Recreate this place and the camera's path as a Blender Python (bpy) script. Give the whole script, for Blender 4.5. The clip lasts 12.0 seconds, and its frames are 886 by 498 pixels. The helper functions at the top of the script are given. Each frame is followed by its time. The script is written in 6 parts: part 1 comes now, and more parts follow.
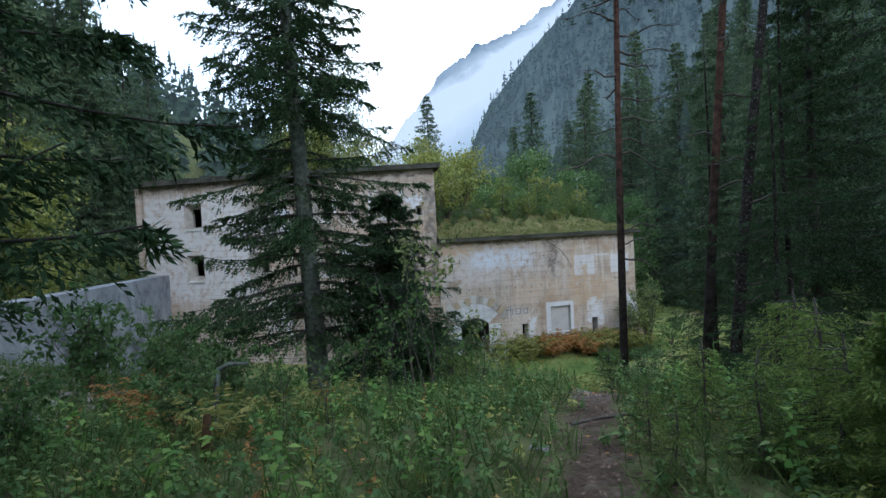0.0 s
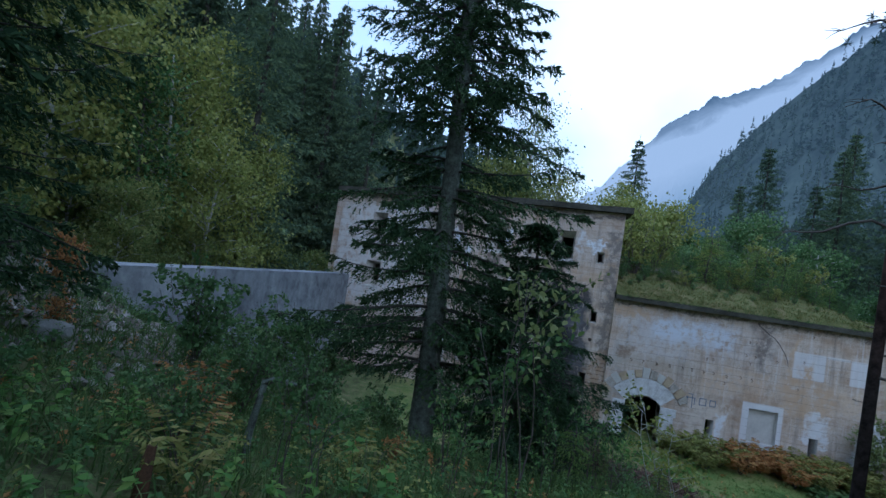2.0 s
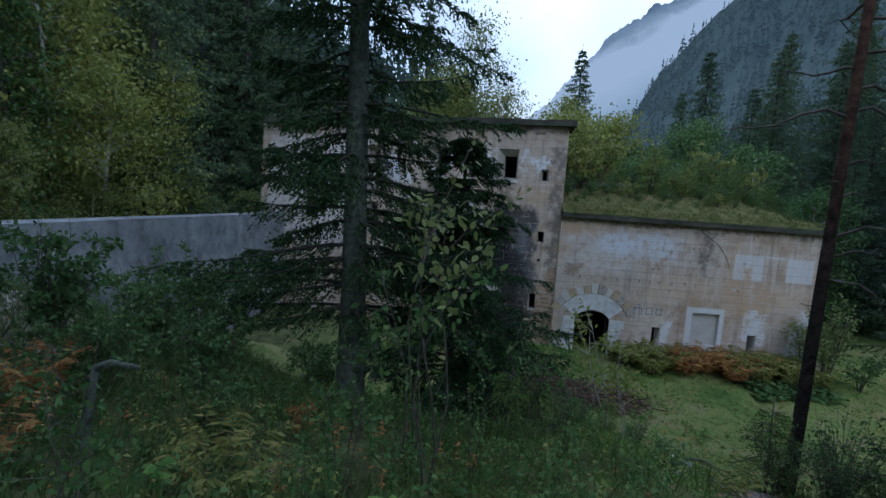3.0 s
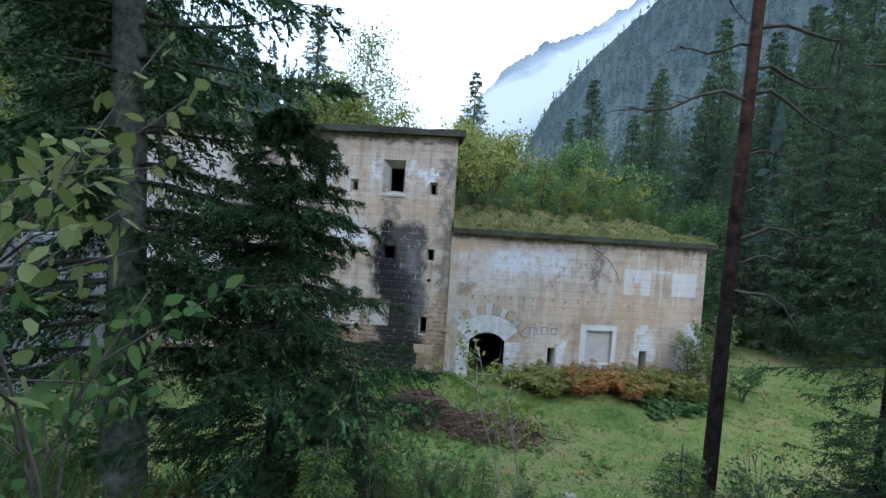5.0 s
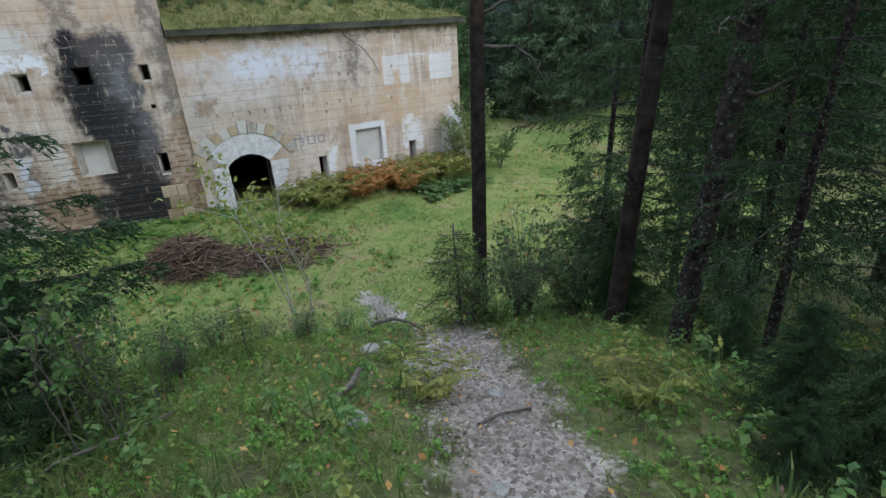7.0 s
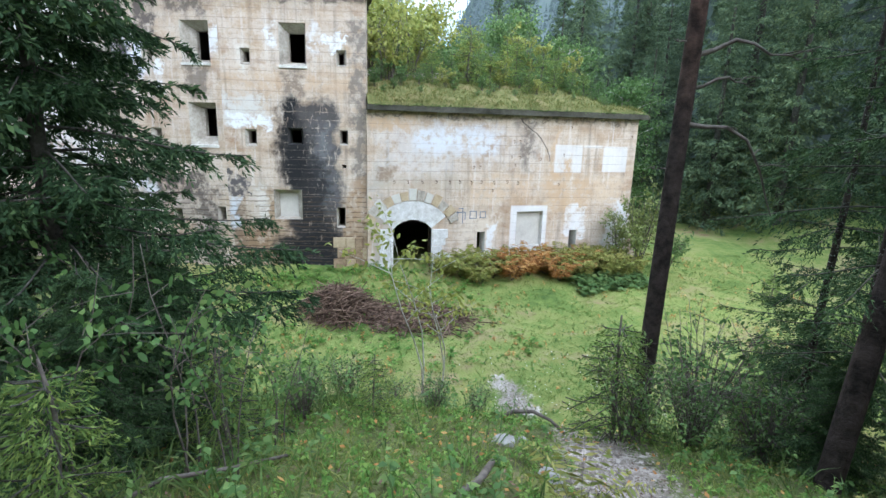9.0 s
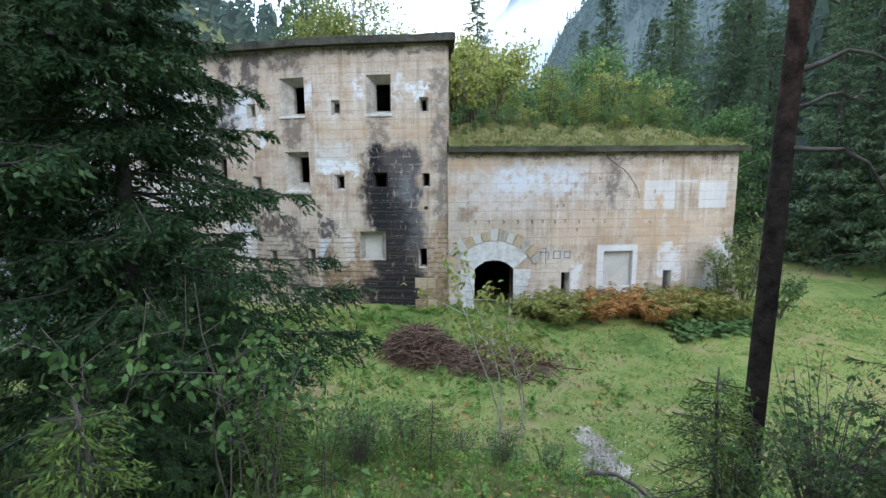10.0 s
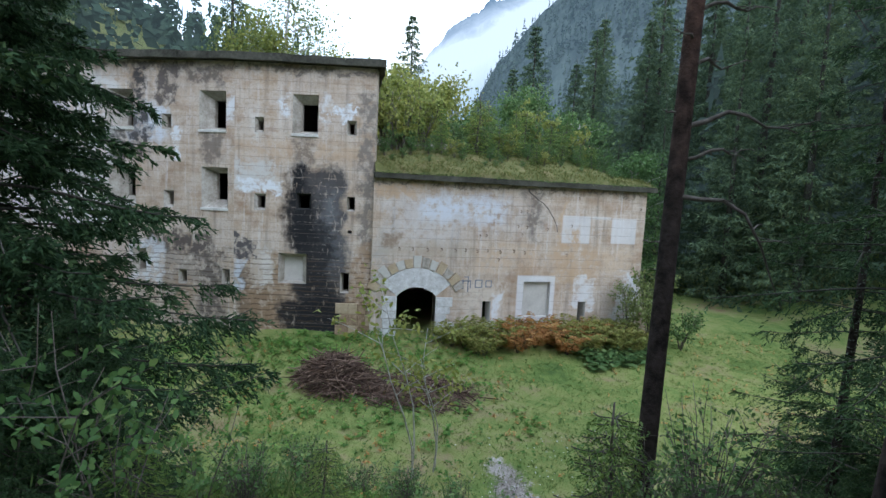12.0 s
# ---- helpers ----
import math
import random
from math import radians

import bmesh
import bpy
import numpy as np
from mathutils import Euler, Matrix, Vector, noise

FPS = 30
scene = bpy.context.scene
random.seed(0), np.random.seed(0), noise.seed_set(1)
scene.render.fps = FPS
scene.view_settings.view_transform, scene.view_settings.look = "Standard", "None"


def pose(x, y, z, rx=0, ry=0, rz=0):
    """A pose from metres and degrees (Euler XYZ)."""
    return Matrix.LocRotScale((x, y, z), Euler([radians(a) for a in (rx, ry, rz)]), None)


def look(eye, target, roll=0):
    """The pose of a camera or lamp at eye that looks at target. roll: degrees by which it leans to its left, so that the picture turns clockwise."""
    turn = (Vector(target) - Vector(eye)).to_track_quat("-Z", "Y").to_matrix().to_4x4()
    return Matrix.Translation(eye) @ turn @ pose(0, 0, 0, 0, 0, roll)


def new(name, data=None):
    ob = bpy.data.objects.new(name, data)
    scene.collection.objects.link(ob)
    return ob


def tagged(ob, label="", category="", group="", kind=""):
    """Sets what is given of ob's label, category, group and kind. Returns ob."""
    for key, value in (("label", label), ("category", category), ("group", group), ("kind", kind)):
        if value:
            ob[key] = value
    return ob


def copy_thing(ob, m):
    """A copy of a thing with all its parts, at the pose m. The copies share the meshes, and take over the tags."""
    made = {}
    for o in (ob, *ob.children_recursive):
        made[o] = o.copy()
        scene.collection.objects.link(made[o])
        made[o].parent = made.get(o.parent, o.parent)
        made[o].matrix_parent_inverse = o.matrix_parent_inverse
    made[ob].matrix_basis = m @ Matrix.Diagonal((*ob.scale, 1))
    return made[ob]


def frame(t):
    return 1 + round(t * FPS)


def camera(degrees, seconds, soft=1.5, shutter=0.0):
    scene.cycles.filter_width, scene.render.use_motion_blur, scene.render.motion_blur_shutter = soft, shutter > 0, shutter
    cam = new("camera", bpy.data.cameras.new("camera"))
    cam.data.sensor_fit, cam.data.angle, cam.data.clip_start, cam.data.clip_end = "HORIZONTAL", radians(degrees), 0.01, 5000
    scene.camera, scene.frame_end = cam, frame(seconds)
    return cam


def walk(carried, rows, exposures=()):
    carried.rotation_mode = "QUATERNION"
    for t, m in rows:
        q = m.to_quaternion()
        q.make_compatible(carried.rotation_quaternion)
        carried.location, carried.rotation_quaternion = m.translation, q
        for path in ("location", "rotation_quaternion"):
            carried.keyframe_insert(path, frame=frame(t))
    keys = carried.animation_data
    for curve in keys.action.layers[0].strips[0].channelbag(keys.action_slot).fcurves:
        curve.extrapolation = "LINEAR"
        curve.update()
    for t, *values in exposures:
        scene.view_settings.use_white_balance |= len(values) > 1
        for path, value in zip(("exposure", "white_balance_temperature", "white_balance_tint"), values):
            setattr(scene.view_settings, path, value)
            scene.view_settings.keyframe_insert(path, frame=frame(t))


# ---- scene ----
cam = camera(83.0, 12.0)
# seconds, eye, yaw, pitch, roll
ROWS = [
    (0.0, -4.716, 4.570, 5.399, -11.09, -1.13, 3.11),
    (0.5, -4.481, 4.819, 5.356, -2.04, -0.42, -5.42),
    (1.0, -4.316, 5.167, 5.325, 7.98, -0.74, -8.73),
    (1.5, -4.077, 5.743, 5.296, 10.47, 0.65, -9.83),
    (2.0, -3.776, 6.333, 5.377, 10.14, 2.23, -8.57),
    (2.5, -3.559, 6.938, 5.430, 7.60, -1.48, -5.96),
    (3.0, -3.383, 7.634, 5.419, 4.80, -5.27, -4.13),
    (3.2, -3.328, 7.960, 5.381, 3.91, -5.39, -3.55),
    (4.8, -2.599, 9.446, 5.191, -4.65, -2.17, -2.19),
    (5.0, -2.511, 9.718, 5.173, -5.98, -1.88, -3.76),
    (5.5, -2.303, 10.256, 5.080, -9.25, -0.49, -6.32),
    (6.0, -2.040, 10.705, 4.978, -11.08, -1.80, -7.31),
    (6.5, -1.872, 10.937, 4.893, -16.38, -7.96, -4.27),
    (7.0, -1.722, 10.760, 4.830, -32.21, -23.34, 3.24),
    (7.2, -1.663, 10.761, 4.795, -36.11, -28.40, 5.64),
    (8.8, -1.735, 11.077, 4.520, -18.04, -18.50, 2.10),
    (9.0, -1.700, 11.259, 4.522, -13.60, -13.22, -1.55),
    (9.5, -1.566, 11.402, 4.492, -8.47, -10.82, 2.13),
    (10.0, -1.447, 11.460, 4.459, -3.89, -8.63, 0.41),
    (10.5, -1.265, 11.579, 4.468, -4.98, -5.10, -1.98),
    (11.0, -1.208, 11.539, 4.490, -9.33, -5.78, -1.04),
    (11.5, -1.205, 11.498, 4.509, -13.14, -6.37, -0.66),
    (12.0, -1.254, 11.506, 4.518, -11.71, -5.63, -2.76),
]
EXPOSURES = [(t, e, k, 12) for t, e, k in ((0.0, 0.1, 5700), (0.5, 0.06, 5650), (1.0, -0.1, 5550), (1.5, -0.24, 5200), (2.0, -0.6, 4900), (2.5, -0.85, 5000), (3.0, -0.8, 5250), (5.0, 0.25, 5550), (5.5, 0.22, 5600), (6.0, -0.02, 5500),
                                           (6.5, -0.15, 5550), (7.0, 0.5, 6100), (9.0, 1.26, 6000), (9.5, 1.13, 5980), (10.0, 0.8, 5950), (10.5, 0.56, 5800), (11.0, 0.28, 5820), (12.0, 0.40, 5820))]
walk(cam, [(t, pose(x, y, z, 90 + pitch, roll, yaw)) for t, x, y, z, yaw, pitch, roll in ROWS], EXPOSURES)

# ---- light ----
world = bpy.data.worlds.new("sky")
scene.world = world
world.use_nodes = True
wn, wl = world.node_tree.nodes, world.node_tree.links
wn.clear()
sky = wn.new("ShaderNodeTexSky")
sky.sky_type, sky.sun_disc = "NISHITA", False
sky.sun_elevation, sky.sun_rotation = radians(38), radians(20)
sky.air_density, sky.dust_density = 1.5, 4.0
veil = wn.new("ShaderNodeMixRGB")
veil.inputs[0].default_value = 0.75
cloud = wn.new("ShaderNodeTexNoise")
cloud.inputs["Scale"].default_value, cloud.inputs["Detail"].default_value = 3.2, 5.0
cloud_mix = wn.new("ShaderNodeMixRGB")
cloud_mix.inputs[1].default_value, cloud_mix.inputs[2].default_value = (7.4, 9.6, 12.0, 1), (11.6, 13.2, 14.2, 1)
sharpen = wn.new("ShaderNodeMapRange")
sharpen.inputs[1].default_value, sharpen.inputs[2].default_value = 0.38, 0.62
wl.new(wn.new("ShaderNodeTexCoord").outputs["Generated"], cloud.inputs["Vector"])
wl.new(cloud.outputs["Fac"], sharpen.inputs[0])
wl.new(sharpen.outputs[0], cloud_mix.inputs[0])
wl.new(cloud_mix.outputs[0], veil.inputs[2])
wl.new(sky.outputs[0], veil.inputs[1])
bg = wn.new("ShaderNodeBackground")
bg.inputs[1].default_value = 0.15
wl.new(veil.outputs[0], bg.inputs[0])
wo = wn.new("ShaderNodeOutputWorld")
wl.new(bg.outputs[0], wo.inputs[0])

sun_data = bpy.data.lights.new("sun", "SUN")
sun_data.energy, sun_data.angle, sun_data.color = 1.3, radians(45), (1.0, 0.98, 0.95)
sun = new("sun", sun_data)
sun.matrix_world = look((20, -30, 45), (0, 28, 2))


# ---- materials ----
def material(name, rough=0.8):
    m = bpy.data.materials.new(name)
    m.use_nodes = True
    nt = m.node_tree
    b = nt.nodes["Principled BSDF"]
    b.inputs["Roughness"].default_value = rough
    b.inputs["Specular IOR Level"].default_value = 0.12
    return m, nt, b


def node(nt, kind, **sets):
    n = nt.nodes.new(kind)
    for k, v in sets.items():
        if k in n.inputs:
            n.inputs[k].default_value = v
    return n


def noise_tex(nt, scale, detail=4.0, rough=0.6, vec=None, distortion=0.0):
    n = node(nt, "ShaderNodeTexNoise", Scale=scale, Detail=detail, Roughness=rough, Distortion=distortion)
    if vec is not None:
        nt.links.new(vec, n.inputs["Vector"])
    return n.outputs["Fac"]


def ramp(nt, fac, stops):
    r = nt.nodes.new("ShaderNodeValToRGB")
    el = r.color_ramp.elements
    el[0].position, el[0].color = stops[0][0], (*stops[0][1], 1)
    el[1].position, el[1].color = stops[-1][0], (*stops[-1][1], 1)
    for p, c in stops[1:-1]:
        e = el.new(p)
        e.color = (*c, 1)
    nt.links.new(fac, r.inputs[0])
    return r.outputs[0]


def grey(v):
    return (v, v, v)


def calc(nt, op, a, b=None, clamp=False):
    n = nt.nodes.new("ShaderNodeMath")
    n.operation, n.use_clamp = op, clamp
    for i, v in enumerate((a, b)):
        if v is None:
            continue
        if isinstance(v, (int, float)):
            n.inputs[i].default_value = v
        else:
            nt.links.new(v, n.inputs[i])
    return n.outputs[0]


def blend(nt, fac, a, b, how="MIX"):
    n = nt.nodes.new("ShaderNodeMixRGB")
    n.blend_type = how
    for i, v in enumerate((fac, a, b)):
        if isinstance(v, (int, float)):
            n.inputs[i].default_value = v
        elif isinstance(v, tuple):
            n.inputs[i].default_value = (*v, 1)
        else:
            nt.links.new(v, n.inputs[i])
    return n.outputs[0]


def bump(nt, bsdf, height, strength=0.4, dist=0.02):
    n = node(nt, "ShaderNodeBump", Strength=strength, Distance=dist)
    nt.links.new(height, n.inputs["Height"])
    nt.links.new(n.outputs[0], bsdf.inputs["Normal"])


def coords(nt):
    return nt.nodes.new("ShaderNodeTexCoord").outputs["Object"]


def plain(name, lo, hi, scale, rough=0.85, bump_s=0.4, bump_d=0.01, spec=0.12):
    """Two colours broken up at two scales, with fine relief."""
    m, nt, b = material(name, rough)
    v = coords(nt)
    n1, n2 = noise_tex(nt, scale, 5, 0.65, v), noise_tex(nt, scale * 7, 4, 0.6, v)
    f = calc(nt, "ADD", calc(nt, "MULTIPLY", n1, 0.65), calc(nt, "MULTIPLY", n2, 0.35))
    nt.links.new(ramp(nt, f, [(0.32, lo), (0.68, hi)]), b.inputs["Base Color"])
    b.inputs["Specular IOR Level"].default_value = spec
    bump(nt, b, f, bump_s, bump_d)
    return m


def foliage(name, lo, mid, hi, rough=0.7, spec=0.08, through_light=0.2):
    """Leaf colours that vary from leaf to leaf."""
    m, nt, b = material(name, rough)
    g = nt.nodes.new("ShaderNodeNewGeometry")
    o = nt.nodes.new("ShaderNodeObjectInfo")
    f = calc(nt, "ADD", calc(nt, "MULTIPLY", g.outputs["Random Per Island"], 0.75), calc(nt, "MULTIPLY", o.outputs["Random"], 0.25))
    col = ramp(nt, f, [(0.0, lo), (0.55, mid), (1.0, hi)])
    nt.links.new(col, b.inputs["Base Color"])
    b.inputs["Specular IOR Level"].default_value = spec
    if through_light:
        tr = nt.nodes.new("ShaderNodeBsdfTranslucent")
        nt.links.new(col, tr.inputs["Color"])
        mx = nt.nodes.new("ShaderNodeMixShader")
        mx.inputs[0].default_value = through_light
        out = nt.nodes["Material Output"]
        nt.links.new(b.outputs[0], mx.inputs[1])
        nt.links.new(tr.outputs[0], mx.inputs[2])
        nt.links.new(mx.outputs[0], out.inputs[0])
    return m


# stains and tone bands on the two faces, each a soft-edged box: u0, u1, z0, z1, edge, strength
def box_mask(nt, u, z, u0, u1, z0, z1, edge):
    def side(v, a, up):
        d = calc(nt, "SUBTRACT", v, a) if up else calc(nt, "SUBTRACT", a, v)
        return calc(nt, "DIVIDE", d, edge, True)
    return calc(nt, "MULTIPLY", calc(nt, "MULTIPLY", side(u, u0, True), side(u, u1, False)), calc(nt, "MULTIPLY", side(z, z0, True), side(z, z1, False)))


def facade_material(name, boxes, base, boards=True, coursed=False):
    """Weathered lime plaster over board-marked concrete; boxes are its larger stains, repairs and tone bands."""
    m, nt, b = material(name, 0.92)
    v = coords(nt)
    sep = nt.nodes.new("ShaderNodeSeparateXYZ")
    nt.links.new(v, sep.inputs[0])
    u, z = sep.outputs[0], sep.outputs[2]
    straight = v
    turned = node(nt, "ShaderNodeMapping")
    turned.inputs["Location"].default_value, turned.inputs["Rotation"].default_value = (3.71, 1.37, 2.13), (0.42, 0.31, 0.55)
    nt.links.new(v, turned.inputs[0])
    v = turned.outputs[0]
    n_big, n_mid, n_fine = noise_tex(nt, 0.35, 4, 0.6, v), noise_tex(nt, 1.6, 6, 0.65, v), noise_tex(nt, 14.0, 6, 0.7, v)
    mp = node(nt, "ShaderNodeMapping")
    mp.inputs["Scale"].default_value = (0.5, 0.5, 5.0)
    mp.inputs["Location"].default_value = (0.3, 0.41, 0.7)
    nt.links.new(straight, mp.inputs[0])
    n_band = noise_tex(nt, 1.2, 5, 0.6, mp.outputs[0])
    mp2 = node(nt, "ShaderNodeMapping")
    mp2.inputs["Scale"].default_value = (6.0, 6.0, 0.35)
    mp2.inputs["Location"].default_value = (0.2, 0.37, 0.9)
    nt.links.new(straight, mp2.inputs[0])
    n_drip = noise_tex(nt, 1.0, 5, 0.6, mp2.outputs[0])
    f = calc(nt, "ADD", calc(nt, "MULTIPLY", n_big, 0.5), calc(nt, "MULTIPLY", n_mid, 0.5))
    col = ramp(nt, f, base)
    col = blend(nt, calc(nt, "MULTIPLY", n_band, 0.55 if boards else 0.0), col, ramp(nt, n_band, [(0.35, (0.36, 0.26, 0.17)), (0.6, (0.62, 0.54, 0.46))]))
    # rain streaks
    streak = ramp(nt, n_drip, [(0.52, grey(0.0)), (0.72, grey(1.0))])
    col = blend(nt, calc(nt, "MULTIPLY", streak, 0.5 if boards else 0.1), col, (0.17, 0.14, 0.12))
    # rust-brown blotches where the lime has gone, and pale runs of lime
    blot = ramp(nt, noise_tex(nt, 0.9, 8, 0.72, v, 0.5), [(0.54, grey(0.0)), (0.66, grey(1.0))])
    col = blend(nt, calc(nt, "MULTIPLY", blot, 0.7), col, (0.31, 0.19, 0.115) if boards else (0.11, 0.11, 0.12))
    lime = ramp(nt, n_drip, [(0.30, grey(1.0)), (0.42, grey(0.0))])
    col = blend(nt, calc(nt, "MULTIPLY", lime, 0.45 if boards else 0.08), col, (0.70, 0.68, 0.67))
    # pores and pitting
    pit = ramp(nt, n_fine, [(0.30, grey(0.55)), (0.5, grey(1.0))])
    col = blend(nt, 0.6, col, pit, "MULTIPLY")
    wob_u = calc(nt, "ADD", u, calc(nt, "MULTIPLY", calc(nt, "SUBTRACT", n_mid, 0.5), 1.5))
    wob_z = calc(nt, "ADD", z, calc(nt, "MULTIPLY", calc(nt, "SUBTRACT", noise_tex(nt, 2.1, 6, 0.65, v, 0.4), 0.5), 1.4))
    mp3 = node(nt, "ShaderNodeMapping")
    mp3.inputs["Scale"].default_value = (4.5, 4.5, 1.3)
    mp3.inputs["Location"].default_value = (0.7, 0.43, 0.1)
    nt.links.new(straight, mp3.inputs[0])
    # pale courses that show through the soot
    course = calc(nt, "FRACT", calc(nt, "DIVIDE", calc(nt, "ADD", z, calc(nt, "MULTIPLY", n_mid, 0.16)), 0.27))
    course = calc(nt, "MULTIPLY", calc(nt, "LESS_THAN", course, 0.13), ramp(nt, noise_tex(nt, 4.0, 6, 0.75, v), [(0.48, grey(0.0)), (0.60, grey(0.55))]))
    n_run, n_blot = noise_tex(nt, 1.5, 8, 0.72, mp3.outputs[0], 0.5), noise_tex(nt, 3.3, 6, 0.7, v)
    for u0, u1, z0, z1, edge, strength, colour, wobble in boxes:
        k = box_mask(nt, wob_u if wobble else u, wob_z if wobble else z, u0, u1, z0, z1, edge)
        k = calc(nt, "MULTIPLY", k, strength)
        if wobble:
            dark = colour in (BLACK, SOOT)
            k = calc(nt, "MULTIPLY", k, ramp(nt, n_run if dark else n_blot, [(0.34, grey(0.25)), (0.43, grey(1.0))] if dark else [(0.40, grey(0.15)), (0.52, grey(1.0))]))
            if dark:
                k = calc(nt, "MULTIPLY", k, calc(nt, "SUBTRACT", 1.0, course))
        col = blend(nt, k, col, colour)
    # rough courses laid bare low down, with open joints
    bare = box_mask(nt, wob_u, wob_z, -1.0, 30.0, -3.0, 2.3, 0.35)
    bare = calc(nt, "MULTIPLY", bare, ramp(nt, n_blot, [(0.40, grey(0.0)), (0.50, grey(1.0))]))
    open_joint = calc(nt, "FRACT", calc(nt, "DIVIDE", calc(nt, "ADD", z, calc(nt, "MULTIPLY", n_mid, 0.22)), 0.19))
    open_joint = calc(nt, "MULTIPLY", calc(nt, "LESS_THAN", open_joint, 0.24), calc(nt, "MULTIPLY", bare, 1.0 if coursed else 0.0))
    col = blend(nt, calc(nt, "MULTIPLY", open_joint, 0.6), col, (0.075, 0.052, 0.036))
    # board joints, broken here and there
    saw = calc(nt, "FRACT", calc(nt, "DIVIDE", calc(nt, "ADD", z, calc(nt, "MULTIPLY", n_mid, 0.07)), 0.34))
    joint = calc(nt, "LESS_THAN", saw, 0.055 if boards else 0.0)
    joint = calc(nt, "MULTIPLY", joint, ramp(nt, n_big, [(0.36, grey(0.0)), (0.5, grey(1.0))]))
    col = blend(nt, calc(nt, "MULTIPLY", joint, 0.45), col, (0.16, 0.13, 0.11))
    nt.links.new(col, b.inputs["Base Color"])
    hgt = calc(nt, "ADD", calc(nt, "MULTIPLY", n_fine, 0.5), calc(nt, "MULTIPLY", n_mid, 0.8))
    hgt = calc(nt, "SUBTRACT", hgt, calc(nt, "ADD", calc(nt, "MULTIPLY", joint, 0.25), calc(nt, "MULTIPLY", open_joint, 0.5)))
    bump(nt, b, hgt, 0.7, 0.03)
    return m


SOOT = (0.05, 0.05, 0.055)
OCHRE, WHITE, BLUE, BLACK, BROWN = (0.50, 0.35, 0.225), (0.70, 0.715, 0.75), (0.62, 0.66, 0.74), (0.022, 0.022, 0.024), (0.24, 0.16, 0.10)
PLASTER = [(0.32, (0.30, 0.205, 0.14)), (0.44, (0.48, 0.37, 0.285)), (0.54, (0.57, 0.485, 0.42)), (0.62, (0.46, 0.335, 0.235)), (0.72, (0.36, 0.24, 0.16))]
STREAK = (0.17, 0.14, 0.12)
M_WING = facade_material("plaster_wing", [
    (0.2, 3.6, 2.6, 4.9, 0.5, 0.45, (0.62, 0.60, 0.60), True),
    (1.6, 5.3, 3.5, 4.85, 0.45, 0.8, BLUE, True),
    (2.3, 3.6, 3.9, 4.6, 0.3, 0.7, BLUE, True),
    (0.5, 7.2, 2.9, 4.95, 0.7, 0.25, (0.62, 0.60, 0.62), True),
    (-0.1, 1.9, 4.45, 5.1, 0.2, 0.75, OCHRE, True),
    (3.6, 6.9, 1.6, 3.1, 0.5, 0.55, (0.58, 0.42, 0.29), True),
    (6.9, 9.4, 1.2, 3.2, 0.45, 0.75, OCHRE, True),
    (9.0, 11.0, 1.6, 3.0, 0.4, 0.55, (0.60, 0.46, 0.33), True),
    (7.2, 7.75, 2.6, 4.9, 0.25, 0.7, OCHRE, True),
    (7.45, 8.7, 3.0, 4.15, 0.05, 0.58, WHITE, False),
    (7.55, 8.25, 2.8, 3.7, 0.25, 0.9, OCHRE, True),
    (9.6, 10.75, 3.04, 4.12, 0.05, 0.58, WHITE, False),
    (8.7, 9.6, 4.0, 4.15, 0.05, 0.5, WHITE, False),
    (5.6, 6.9, 3.3, 5.2, 0.4, 0.85, STREAK, True),
    (6.2, 6.6, 2.9, 3.9, 0.2, 0.6, STREAK, True),
    (3.3, 5.4, -0.6, 1.6, 0.4, 0.7, (0.66, 0.58, 0.50), True),
    (5.7, 7.34, -0.6, 1.72, 0.05, 0.7, WHITE, False),
    (4.7, 5.2, -0.6, 1.0, 0.1, 0.8, WHITE, True),
    (8.0, 9.1, 0.3, 1.7, 0.12, 0.7, WHITE, True),
    (9.9, 11.2, -0.6, 1.9, 0.3, 0.8, WHITE, True),
    (0.0, 0.9, -1.0, 3.6, 0.35, 0.7, (0.40, 0.37, 0.34), True),
    (0.3, 3.9, 2.2, 3.1, 0.3, 0.5, (0.44, 0.38, 0.31), True),
    (0.3, 1.1, 2.7, 3.3, 0.15, 0.7, BROWN, True),
    # darker band along the wing's top edge
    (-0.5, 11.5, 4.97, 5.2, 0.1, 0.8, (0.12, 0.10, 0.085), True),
], PLASTER)
